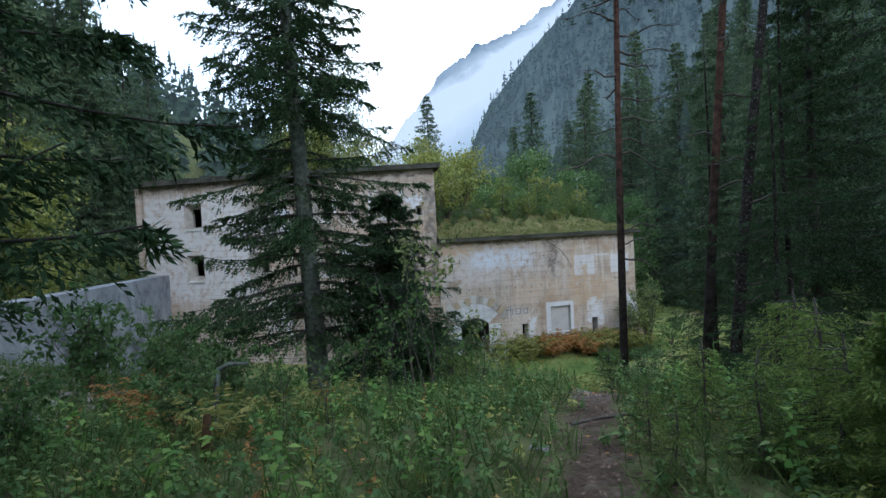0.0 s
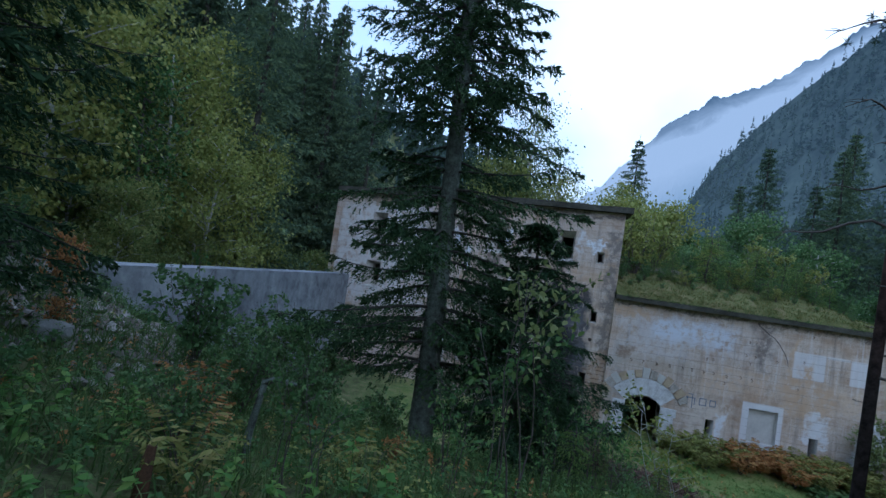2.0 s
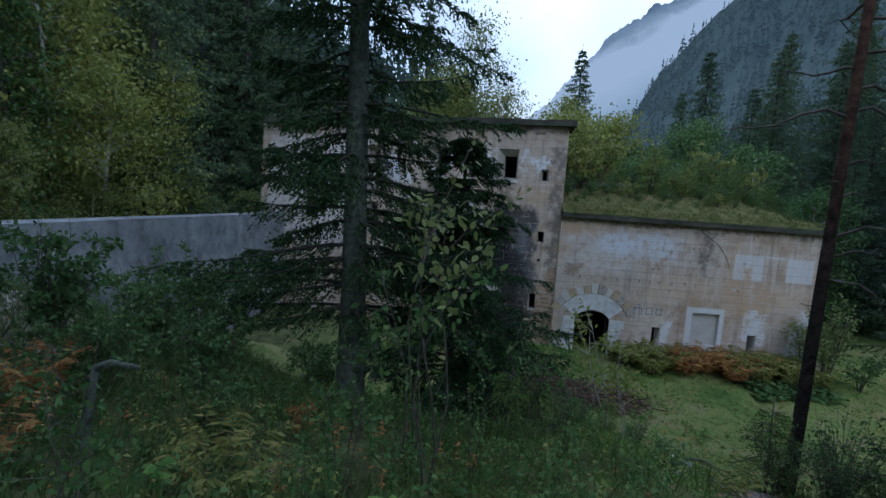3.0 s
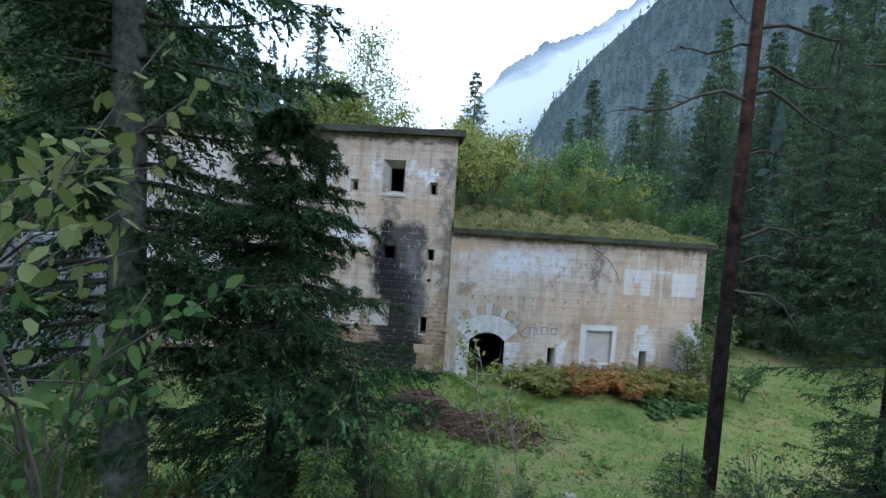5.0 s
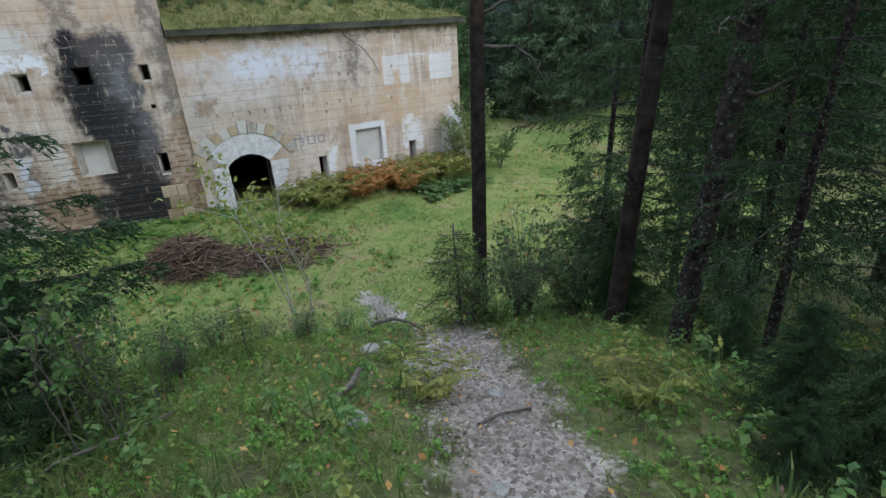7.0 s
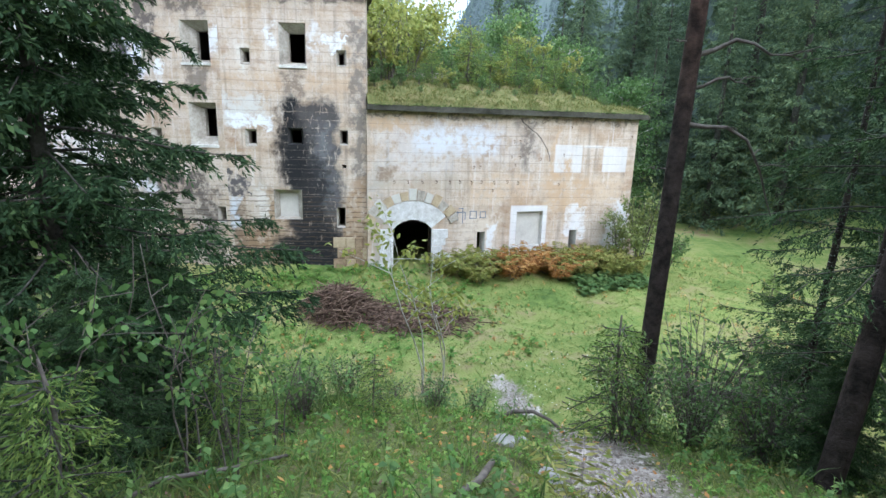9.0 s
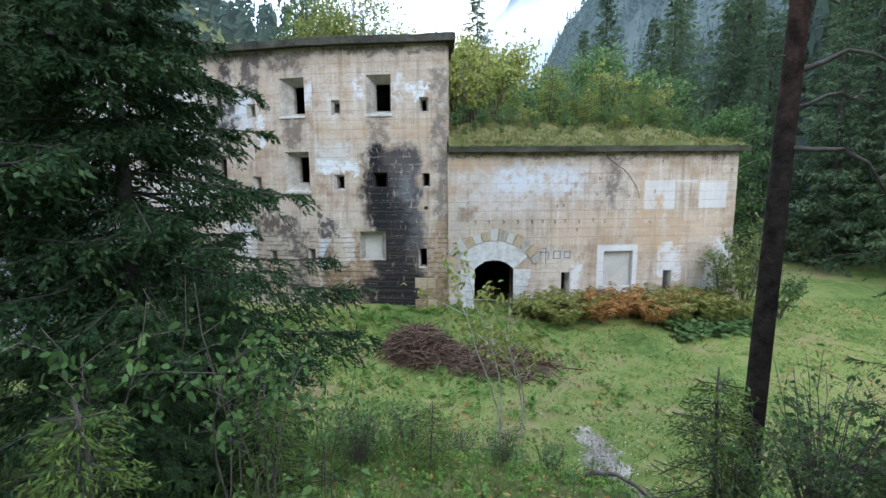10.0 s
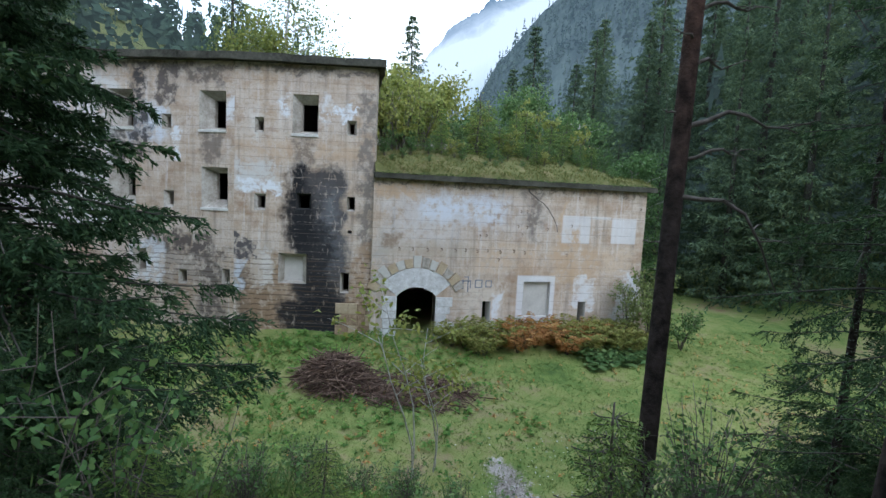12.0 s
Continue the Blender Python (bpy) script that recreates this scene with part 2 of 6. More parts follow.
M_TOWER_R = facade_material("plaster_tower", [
    (-0.2, 5.2, 5.5, 6.6, 0.5, 0.55, OCHRE, True),
    (3.3, 5.3, 4.4, 5.7, 0.25, 0.8, (0.58, 0.57, 0.55), True),
    (3.3, 4.95, 4.4, 5.0, 0.12, 0.95, WHITE, True),
    (4.0, 4.7, 6.4, 7.4, 0.2, 0.6, (0.66, 0.62, 0.58), True),
    (1.7, 2.05, 7.0, 8.2, 0.15, 0.7, WHITE, True),
    (3.1, 3.4, 7.1, 8.1, 0.1, 0.85, WHITE, True),
    (-0.1, 0.62, 1.8, 8.3, 0.2, 0.85, (0.19, 0.165, 0.145), True),
    (0.55, 1.65, 7.42, 7.75, 0.08, 1.0, WHITE, True),
    (0.95, 1.3, 7.1, 7.6, 0.06, 0.9, WHITE, True),
    (2.1, 3.1, 5.5, 6.6, 0.25, 0.75, STREAK, True),
    (-0.2, 5.2, -1.0, 2.3, 0.5, 0.6, (0.30, 0.20, 0.125), True),
    (3.3, 5.2, 0.6, 2.7, 0.4, 0.7, (0.52, 0.47, 0.42), True),
    (3.0, 5.2, -1.0, 2.5, 0.35, 0.85, (0.33, 0.23, 0.155), True),
    (3.5, 4.2, 0.9, 2.4, 0.2, 0.8, (0.60, 0.58, 0.56), True),
    (4.4, 5.2, -0.2, 1.9, 0.25, 0.8, (0.14, 0.12, 0.11), True),
    (-0.1, 0.8, 0.9, 2.9, 0.25, 0.75, (0.38, 0.26, 0.17), True),
    (0.8, 3.0, -1.0, 5.6, 0.35, 0.92, SOOT, True),
    (0.9, 2.2, 1.2, 5.0, 0.6, 0.3, (0.30, 0.32, 0.36), True),
    (2.2, 3.3, 2.2, 5.7, 0.35, 1.0, BLACK, True),
    (1.9, 3.5, 2.6, 4.6, 0.4, 0.85, BLACK, True),
    (1.25, 2.9, -0.4, 3.6, 0.4, 0.85, BLACK, True),
    (0.9, 3.5, -1.2, 0.75, 0.35, 0.97, BLACK, True),
    (3.4, 5.2, -1.0, 1.1, 0.4, 0.75, BROWN, True),
    (-0.2, 1.1, -1.0, 0.8, 0.3, 0.75, BROWN, True),
    (3.5, 4.5, 1.0, 2.3, 0.15, 0.6, (0.66, 0.60, 0.54), True),
    (4.3, 5.2, 2.0, 2.85, 0.08, 0.95, (0.085, 0.08, 0.085), True),
    (4.6, 5.2, 0.7, 2.1, 0.15, 0.75, BLUE, True),
    # darker band at the top of the front face
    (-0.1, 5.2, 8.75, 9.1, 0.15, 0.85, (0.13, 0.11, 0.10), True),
], PLASTER, coursed=True)
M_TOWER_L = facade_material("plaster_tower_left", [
    (4.3, 11.2, 2.6, 8.7, 0.4, 0.8, (0.66, 0.65, 0.64), True),
    (2.5, 4.3, 6.1, 7.6, 0.3, 0.85, BLUE, True),
    (3.3, 4.2, 5.4, 9.0, 0.2, 0.97, (0.07, 0.065, 0.065), True),
    (2.2, 3.1, 7.5, 9.0, 0.15, 0.9, (0.10, 0.085, 0.08), True),
    (2.1, 2.5, 5.5, 6.6, 0.08, 0.9, WHITE, True),
    (4.1, 5.0, 5.3, 6.7, 0.25, 0.9, (0.10, 0.09, 0.085), True),
    (0.2, 1.9, 8.05, 9.0, 0.25, 0.85, (0.13, 0.11, 0.10), True),
    (0.3, 1.4, 5.4, 6.6, 0.2, 0.8, STREAK, True),
    (-0.1, 0.4, 7.0, 7.9, 0.12, 0.8, WHITE, True),
    (0.8, 3.6, 1.9, 3.0, 0.25, 0.92, (0.09, 0.075, 0.07), True),
    (0.0, 3.0, -1.0, 2.2, 0.4, 0.75, (0.30, 0.26, 0.23), True),
    (0.2, 1.5, -0.4, 2.4, 0.3, 0.85, (0.13, 0.11, 0.10), True),
    (1.4, 2.6, -0.6, 1.4, 0.3, 0.7, (0.36, 0.25, 0.17), True),
    (2.6, 4.3, 0.8, 2.6, 0.25, 0.75, WHITE, True),
    # darker band at the top of the left face
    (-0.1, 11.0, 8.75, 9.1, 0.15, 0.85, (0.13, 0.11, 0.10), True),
], PLASTER, coursed=True)
M_SIDE = facade_material("plaster_side", [], PLASTER)
M_GREYWALL = facade_material("render_grey", [(0, 20, 3.7, 4.4, 0.3, 0.5, (0.3, 0.31, 0.33), True)],
                             [(0.36, (0.13, 0.135, 0.15)), (0.5, (0.28, 0.29, 0.315)), (0.62, (0.42, 0.43, 0.45))], False)
M_STONE = plain("limestone_white", (0.42, 0.40, 0.37), (0.72, 0.70, 0.66), 2.5, 0.9, 0.5, 0.02)
M_STONE_OCHRE = plain("limestone_ochre", (0.30, 0.22, 0.14), (0.52, 0.43, 0.30), 2.5, 0.9, 0.6, 0.03)
M_LIME = plain("limewashed_stone", (0.36, 0.34, 0.32), (0.74, 0.74, 0.75), 3.5, 0.9, 0.5, 0.02)
M_FOOT = plain("footing_brown", (0.13, 0.085, 0.055), (0.42, 0.31, 0.21), 3.0, 0.92, 0.8, 0.04)
M_REVEAL = plain("reveal_concrete", (0.20, 0.17, 0.135), (0.56, 0.52, 0.47), 2.2, 0.9, 0.4, 0.01)
M_BLOCKED = plain("blocked_render", (0.42, 0.40, 0.37), (0.56, 0.54, 0.50), 2.0, 0.9, 0.3, 0.01)
M_CORNICE = plain("cornice_concrete", (0.020, 0.020, 0.016), (0.115, 0.11, 0.09), 1.6, 0.95, 0.7, 0.04)
M_INSIDE = plain("inside_render", (0.10, 0.09, 0.08), (0.20, 0.18, 0.16), 1.0, 0.95)
M_BARK_SPRUCE = plain("bark_spruce", (0.03, 0.025, 0.02), (0.12, 0.115, 0.10), 9.0, 0.95, 1.0, 0.03)
M_BARK_LICHEN = plain("bark_lichen", (0.022, 0.02, 0.018), (0.25, 0.29, 0.24), 11.0, 0.95, 1.0, 0.03)
M_BARK_DARK = plain("bark_dark", (0.025, 0.022, 0.019), (0.12, 0.115, 0.10), 8.0, 0.95, 1.0, 0.03)
def spotted_bark():
    """Dark scaly bark with scattered tufts of pale lichen."""
    m, nt, b = material("bark_spotted", 0.95)
    v = coords(nt)
    n1, n2 = noise_tex(nt, 12, 5, 0.65, v), noise_tex(nt, 24, 3, 0.6, v, 0.3)
    base = ramp(nt, n1, [(0.35, (0.014, 0.011, 0.010)), (0.65, (0.07, 0.058, 0.05))])
    spots = ramp(nt, n2, [(0.60, grey(0.0)), (0.66, grey(1.0))])
    nt.links.new(blend(nt, calc(nt, "MULTIPLY", spots, 0.55), base, (0.30, 0.36, 0.32)), b.inputs["Base Color"])
    bump(nt, b, calc(nt, "ADD", n1, calc(nt, "MULTIPLY", spots, 0.6)), 1.0, 0.03)
    return m


M_BARK_SPOTTED = spotted_bark()
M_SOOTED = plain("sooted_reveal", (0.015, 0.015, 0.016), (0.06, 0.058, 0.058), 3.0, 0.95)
M_BARK_BIRCH = plain("bark_birch", (0.16, 0.14, 0.12), (0.62, 0.60, 0.56), 6.0, 0.8)
M_TWIG = plain("dead_twig", (0.045, 0.038, 0.033), (0.19, 0.165, 0.145), 9.0, 0.95)
M_SPRUCE = foliage("needles_spruce", (0.022, 0.044, 0.022), (0.048, 0.09, 0.04), (0.11, 0.17, 0.066))
# needle green lightened so that distance haze sits in the colour
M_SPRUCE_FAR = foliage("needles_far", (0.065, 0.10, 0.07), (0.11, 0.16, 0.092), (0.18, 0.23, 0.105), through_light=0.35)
M_NEEDLE_YOUNG = foliage("needles_young", (0.08, 0.14, 0.04), (0.17, 0.25, 0.07), (0.31, 0.36, 0.10), through_light=0.4)
M_PINE = foliage("needles_pine", (0.035, 0.06, 0.04), (0.055, 0.09, 0.055), (0.09, 0.14, 0.075))
M_LEAF = foliage("leaf_green", (0.06, 0.12, 0.04), (0.115, 0.20, 0.07), (0.22, 0.30, 0.115), 0.55, 0.15, 0.35)
M_LEAF_YELLOW = foliage("leaf_yellow", (0.15, 0.19, 0.05), (0.26, 0.29, 0.07), (0.42, 0.40, 0.11), 0.55, 0.3, 0.4)
M_LEAF_PALE = foliage("leaf_pale", (0.12, 0.16, 0.05), (0.21, 0.26, 0.085), (0.33, 0.36, 0.14), 0.55, 0.3, 0.4)
M_LEAF_HILL = foliage("leaf_hill", (0.11, 0.16, 0.045), (0.20, 0.25, 0.075), (0.36, 0.35, 0.12), 0.55, 0.2, 0.4)
M_FERN = foliage("fern_rust", (0.26, 0.11, 0.04), (0.44, 0.22, 0.075), (0.52, 0.37, 0.14), 0.7, 0.2, 0.3)
M_FERN_GREEN = foliage("fern_green", (0.15, 0.19, 0.05), (0.26, 0.27, 0.075), (0.38, 0.31, 0.11), 0.7, 0.2, 0.3)
M_GRASS = foliage("grass_blade", (0.06, 0.105, 0.035), (0.11, 0.175, 0.055), (0.22, 0.25, 0.10), 0.65, 0.1, 0.35)
M_ROOF_GRASS = foliage("grass_roof", (0.07, 0.095, 0.03), (0.15, 0.165, 0.05), (0.30, 0.25, 0.10), 0.65, 0.1, 0.35)
M_MEADOW_GRASS = foliage("grass_meadow", (0.082, 0.13, 0.031), (0.152, 0.213, 0.057), (0.29, 0.30, 0.107), 0.65, 0.1, 0.35)
M_NETTLE = foliage("nettle_leaf", (0.055, 0.13, 0.028), (0.12, 0.245, 0.05), (0.25, 0.36, 0.09), 0.55, 0.15, 0.35)
M_HERB = foliage("herb_leaf", (0.05, 0.105, 0.035), (0.095, 0.18, 0.055), (0.19, 0.27, 0.085), 0.55, 0.15, 0.3)
M_PEBBLE = foliage("pebble", (0.12, 0.096, 0.082), (0.25, 0.215, 0.188), (0.49, 0.445, 0.405), 0.9, 0.2, 0.0)
M_ROCK = plain("limestone_grey", (0.16, 0.155, 0.145), (0.36, 0.35, 0.33), 9.0, 0.95, 0.7, 0.02)
M_IRON = plain("rusty_iron", (0.035, 0.022, 0.015), (0.14, 0.075, 0.04), 12.0, 0.8)
M_BRUSH = foliage("brushwood", (0.045, 0.030, 0.024), (0.13, 0.085, 0.065), (0.32, 0.22, 0.165), 0.95, 0.05, 0.0)


def pine_bark():
    """Grey-brown plates low down that give way to orange bark."""
    m, nt, b = material("bark_pine", 0.9)
    v = coords(nt)
    sep = nt.nodes.new("ShaderNodeSeparateXYZ")
    nt.links.new(v, sep.inputs[0])
    n1, n2 = noise_tex(nt, 6, 5, 0.65, v), noise_tex(nt, 26, 4, 0.6, v)
    dark = ramp(nt, n1, [(0.35, (0.014, 0.011, 0.010)), (0.65, (0.06, 0.045, 0.04))])
    red = ramp(nt, n1, [(0.35, (0.05, 0.028, 0.022)), (0.65, (0.16, 0.085, 0.06))])
    k = calc(nt, "DIVIDE", calc(nt, "SUBTRACT", calc(nt, "ADD", sep.outputs[2], calc(nt, "MULTIPLY", n1, 1.5)), 4.2), 3.5, True)
    nt.links.new(blend(nt, k, dark, red), b.inputs["Base Color"])
    bump(nt, b, calc(nt, "ADD", n1, calc(nt, "MULTIPLY", n2, 0.5)), 0.9, 0.03)
    return m


M_BARK_PINE = pine_bark()


def ground_material():
    m, nt, b = material("ground_earth", 0.95)
    v = coords(nt)
    at = nt.nodes.new("ShaderNodeAttribute")
    at.attribute_name = "trail"
    at2 = nt.nodes.new("ShaderNodeAttribute")
    at2.attribute_name = "meadow"
    big, mid, fine = noise_tex(nt, 0.35, 4, 0.6, v), noise_tex(nt, 2.2, 6, 0.65, v), noise_tex(nt, 22, 6, 0.7, v)
    f = calc(nt, "ADD", calc(nt, "MULTIPLY", mid, 0.6), calc(nt, "MULTIPLY", fine, 0.4))
    floor_c = ramp(nt, f, [(0.32, (0.032, 0.028, 0.018)), (0.44, (0.075, 0.075, 0.034)), (0.52, (0.11, 0.135, 0.05)), (0.60, (0.17, 0.14, 0.075)), (0.7, (0.26, 0.20, 0.12))])
    turf = ramp(nt, calc(nt, "ADD", calc(nt, "MULTIPLY", big, 0.5), calc(nt, "MULTIPLY", f, 0.5)),
                [(0.37, (0.066, 0.11, 0.029)), (0.45, (0.133, 0.188, 0.05)), (0.52, (0.21, 0.235, 0.075)), (0.58, (0.26, 0.22, 0.11)), (0.66, (0.20, 0.125, 0.07))])
    col = blend(nt, at2.outputs["Fac"], floor_c, turf)
    at3 = nt.nodes.new("ShaderNodeAttribute")
    at3.attribute_name = "gravel"
    dirt = ramp(nt, f, [(0.3, (0.030, 0.022, 0.016)), (0.5, (0.085, 0.060, 0.043)), (0.68, (0.19, 0.15, 0.12))])
    stone = ramp(nt, f, [(0.3, (0.10, 0.08, 0.066)), (0.5, (0.27, 0.232, 0.205)), (0.68, (0.52, 0.475, 0.435))])
    stone = blend(nt, at3.outputs["Fac"], dirt, stone)
    k = calc(nt, "ADD", at.outputs["Fac"], calc(nt, "MULTIPLY", calc(nt, "SUBTRACT", f, 0.5), 2.6))
    k = ramp(nt, k, [(0.35, grey(0.0)), (0.6, grey(1.0))])
    col = blend(nt, k, col, stone)
    nt.links.new(col, b.inputs["Base Color"])
    bump(nt, b, f, 0.8, 0.06)
    return m


M_GROUND = ground_material()


def sod_material():
    m, nt, b = material("roof_sod", 0.95)
    v = coords(nt)
    f = calc(nt, "ADD", calc(nt, "MULTIPLY", noise_tex(nt, 1.3, 6, 0.65, v), 0.6), calc(nt, "MULTIPLY", noise_tex(nt, 14, 5, 0.7, v), 0.4))
    nt.links.new(ramp(nt, f, [(0.3, (0.05, 0.052, 0.022)), (0.5, (0.12, 0.125, 0.042)), (0.62, (0.20, 0.155, 0.08)), (0.75, (0.13, 0.085, 0.05))]), b.inputs["Base Color"])
    bump(nt, b, f, 0.9, 0.08)
    return m


M_SOD = sod_material()


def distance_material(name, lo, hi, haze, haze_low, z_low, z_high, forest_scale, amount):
    """Wooded slopes beyond the valley: a backdrop with haze mixed in as glow."""
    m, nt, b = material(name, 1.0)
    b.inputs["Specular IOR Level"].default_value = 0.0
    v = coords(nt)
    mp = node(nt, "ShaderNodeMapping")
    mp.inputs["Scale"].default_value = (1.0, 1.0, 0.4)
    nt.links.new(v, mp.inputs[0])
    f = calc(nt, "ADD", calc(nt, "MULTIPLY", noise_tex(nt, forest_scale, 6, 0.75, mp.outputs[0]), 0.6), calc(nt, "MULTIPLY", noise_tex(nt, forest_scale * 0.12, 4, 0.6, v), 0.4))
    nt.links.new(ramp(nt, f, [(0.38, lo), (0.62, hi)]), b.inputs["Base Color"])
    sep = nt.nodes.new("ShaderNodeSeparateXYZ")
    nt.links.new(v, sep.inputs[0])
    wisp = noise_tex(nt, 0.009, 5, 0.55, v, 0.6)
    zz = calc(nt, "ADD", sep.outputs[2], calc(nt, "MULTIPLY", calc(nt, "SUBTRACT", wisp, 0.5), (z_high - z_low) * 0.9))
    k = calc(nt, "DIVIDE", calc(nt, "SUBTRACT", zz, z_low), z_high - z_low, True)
    # the haze is emission laid over the slope's own colour
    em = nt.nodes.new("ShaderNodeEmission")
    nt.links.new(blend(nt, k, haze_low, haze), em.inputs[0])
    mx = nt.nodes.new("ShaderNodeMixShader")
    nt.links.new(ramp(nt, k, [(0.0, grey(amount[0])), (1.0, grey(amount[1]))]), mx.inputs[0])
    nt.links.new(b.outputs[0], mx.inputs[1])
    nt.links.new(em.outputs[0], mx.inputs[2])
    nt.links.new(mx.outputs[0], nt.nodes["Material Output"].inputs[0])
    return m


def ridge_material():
    """A far blue mountainside; cloud painted on as glow climbs along it, leaving its shoulder clear."""
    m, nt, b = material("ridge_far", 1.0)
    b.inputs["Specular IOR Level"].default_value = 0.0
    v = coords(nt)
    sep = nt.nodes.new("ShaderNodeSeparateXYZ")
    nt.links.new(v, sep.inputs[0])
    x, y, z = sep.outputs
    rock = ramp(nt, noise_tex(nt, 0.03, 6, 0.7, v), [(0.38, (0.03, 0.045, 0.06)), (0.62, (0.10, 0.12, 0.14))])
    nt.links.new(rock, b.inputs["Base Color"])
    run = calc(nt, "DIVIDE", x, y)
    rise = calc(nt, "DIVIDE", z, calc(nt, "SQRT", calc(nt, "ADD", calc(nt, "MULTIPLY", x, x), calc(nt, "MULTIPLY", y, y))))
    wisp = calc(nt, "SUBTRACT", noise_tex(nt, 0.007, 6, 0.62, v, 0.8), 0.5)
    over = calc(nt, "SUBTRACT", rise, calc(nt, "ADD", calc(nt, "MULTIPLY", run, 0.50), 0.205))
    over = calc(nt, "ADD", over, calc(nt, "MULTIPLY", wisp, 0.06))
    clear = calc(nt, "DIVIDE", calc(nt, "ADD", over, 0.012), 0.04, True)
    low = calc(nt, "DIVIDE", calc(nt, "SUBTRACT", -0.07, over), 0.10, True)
    # cloud white and haze blue, both given off by the ridge surface
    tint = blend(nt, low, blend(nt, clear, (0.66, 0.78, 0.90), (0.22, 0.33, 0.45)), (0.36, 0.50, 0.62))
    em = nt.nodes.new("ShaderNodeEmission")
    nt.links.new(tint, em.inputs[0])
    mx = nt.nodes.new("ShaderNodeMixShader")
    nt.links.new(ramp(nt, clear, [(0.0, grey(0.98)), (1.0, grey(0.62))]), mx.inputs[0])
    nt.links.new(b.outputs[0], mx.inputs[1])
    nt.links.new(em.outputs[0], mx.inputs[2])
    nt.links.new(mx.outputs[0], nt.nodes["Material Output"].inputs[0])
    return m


# ---- building tools ----
def mesh(name, verts, faces, mat, smooth=False):
    me = bpy.data.meshes.new(name)
    me.from_pydata([tuple(v) for v in verts], [], [tuple(f) for f in faces])
    me.materials.append(mat)
    if smooth:
        me.shade_smooth()
    return me


def quads(name, v, mat):
    """A mesh of loose pieces, with four corners each or as many as v's second axis has."""
    v = np.asarray(v, dtype=np.float32)
    corners = v.shape[1] if v.ndim == 3 else 4
    v = v.reshape(-1, 3)
    n = len(v) // corners
    me = bpy.data.meshes.new(name)
    me.vertices.add(len(v))
    me.vertices.foreach_set("co", v.ravel())
    me.loops.add(len(v))
    me.loops.foreach_set("vertex_index", np.arange(len(v), dtype=np.int32))
    me.polygons.add(n)
    me.polygons.foreach_set("loop_start", np.arange(0, len(v), corners, dtype=np.int32))
    me.update(calc_edges=True)
    me.materials.append(mat)
    return me


def part(name, data, parent, label=""):
    ob = new(name, data)
    ob.parent = parent
    if label:
        ob["label"] = label
    return ob


def thing(name, label, category, m=None, group="", kind=""):
    ob = new(name)
    ob.empty_display_size = 0.2
    if m is not None:
        ob.matrix_world = m
    return tagged(ob, label, category, group, kind)


def place(x, y, z, turn=0.0, size=1.0):
    return pose(x, y, z, 0, 0, turn) @ Matrix.Diagonal((size, size, size, 1))


def unit(a):
    return a / np.maximum(np.linalg.norm(a, axis=-1, keepdims=True), 1e-9)


def tube(points, radii, sides=8):
    """Verts and faces of a tapering tube along points."""
    pts, verts, faces = [Vector(p) for p in points], [], []
    for i, p in enumerate(pts):
        d = (pts[min(i + 1, len(pts) - 1)] - pts[max(i - 1, 0)]).normalized()
        a = d.cross(Vector((0.31, 0.95, 0.07)) if abs(d.z) > 0.8 else Vector((0, 0, 1))).normalized()
        c = d.cross(a)
        for k in range(sides):
            w = 2 * math.pi * k / sides
            verts.append(p + (a * math.cos(w) + c * math.sin(w)) * radii[i])
    for i in range(len(pts) - 1):
        for k in range(sides):
            faces.append((i * sides + k, i * sides + (k + 1) % sides, (i + 1) * sides + (k + 1) % sides, (i + 1) * sides + k))
    top = len(verts)
    verts.append(pts[-1])
    for k in range(sides):
        faces.append(((len(pts) - 1) * sides + k, (len(pts) - 1) * sides + (k + 1) % sides, top))
    return verts, faces


def tubes(name, lines, mat, sides=5):
    verts, faces = [], []
    for points, radii in lines:
        v, f = tube(points, radii, sides)
        o = len(verts)
        verts += v
        faces += [tuple(i + o for i in q) for q in f]
    return mesh(name, verts, faces, mat, True)


def sprays(base, way, length, width, rng):
    """Narrow diamond pieces from base along way."""
    n = len(base)
    side = unit(np.cross(way, rng.normal(size=(n, 3))))
    l, w = length[:, None], width[:, None]
    mid = base + way * l * 0.45
    return np.stack([base, mid + side * w, base + way * l, mid - side * w], 1)


# ---- the lie of the land ----
TRAIL = [(-5.4, 1.5), (-4.6, 4.8), (-4.0, 6.2), (-3.2, 7.5), (-2.5, 9.0), (-1.6, 10.5), (-0.38, 12.2), (0.1, 13.3), (0.8, 14.6), (1.4, 16.2), (1.9, 18.5), (2.4, 21.0)]
FALL_Y = [-40, 0, 8, 10, 11, 13, 14, 16, 18.5, 20.5, 23, 60]
FALL = [-0.3, -0.1, 0.12, 0.4, 0.78, 1.15, 1.45, 2.1, 3.7, 4.6, 5.1, 5.6]


def step(a, b, x):
    t = np.clip((x - a) / (b - a), 0, 1)
    return t * t * (3 - 2 * t)


def trail_distance(x, y):
    best = np.full(np.shape(x), 1e9)
    for (ax, ay), (bx, by) in zip(TRAIL, TRAIL[1:]):
        t = np.clip(((x - ax) * (bx - ax) + (y - ay) * (by - ay)) / ((bx - ax) ** 2 + (by - ay) ** 2), 0, 1)
        best = np.minimum(best, np.hypot(x - ax - t * (bx - ax), y - ay - t * (by - ay)))
    return best


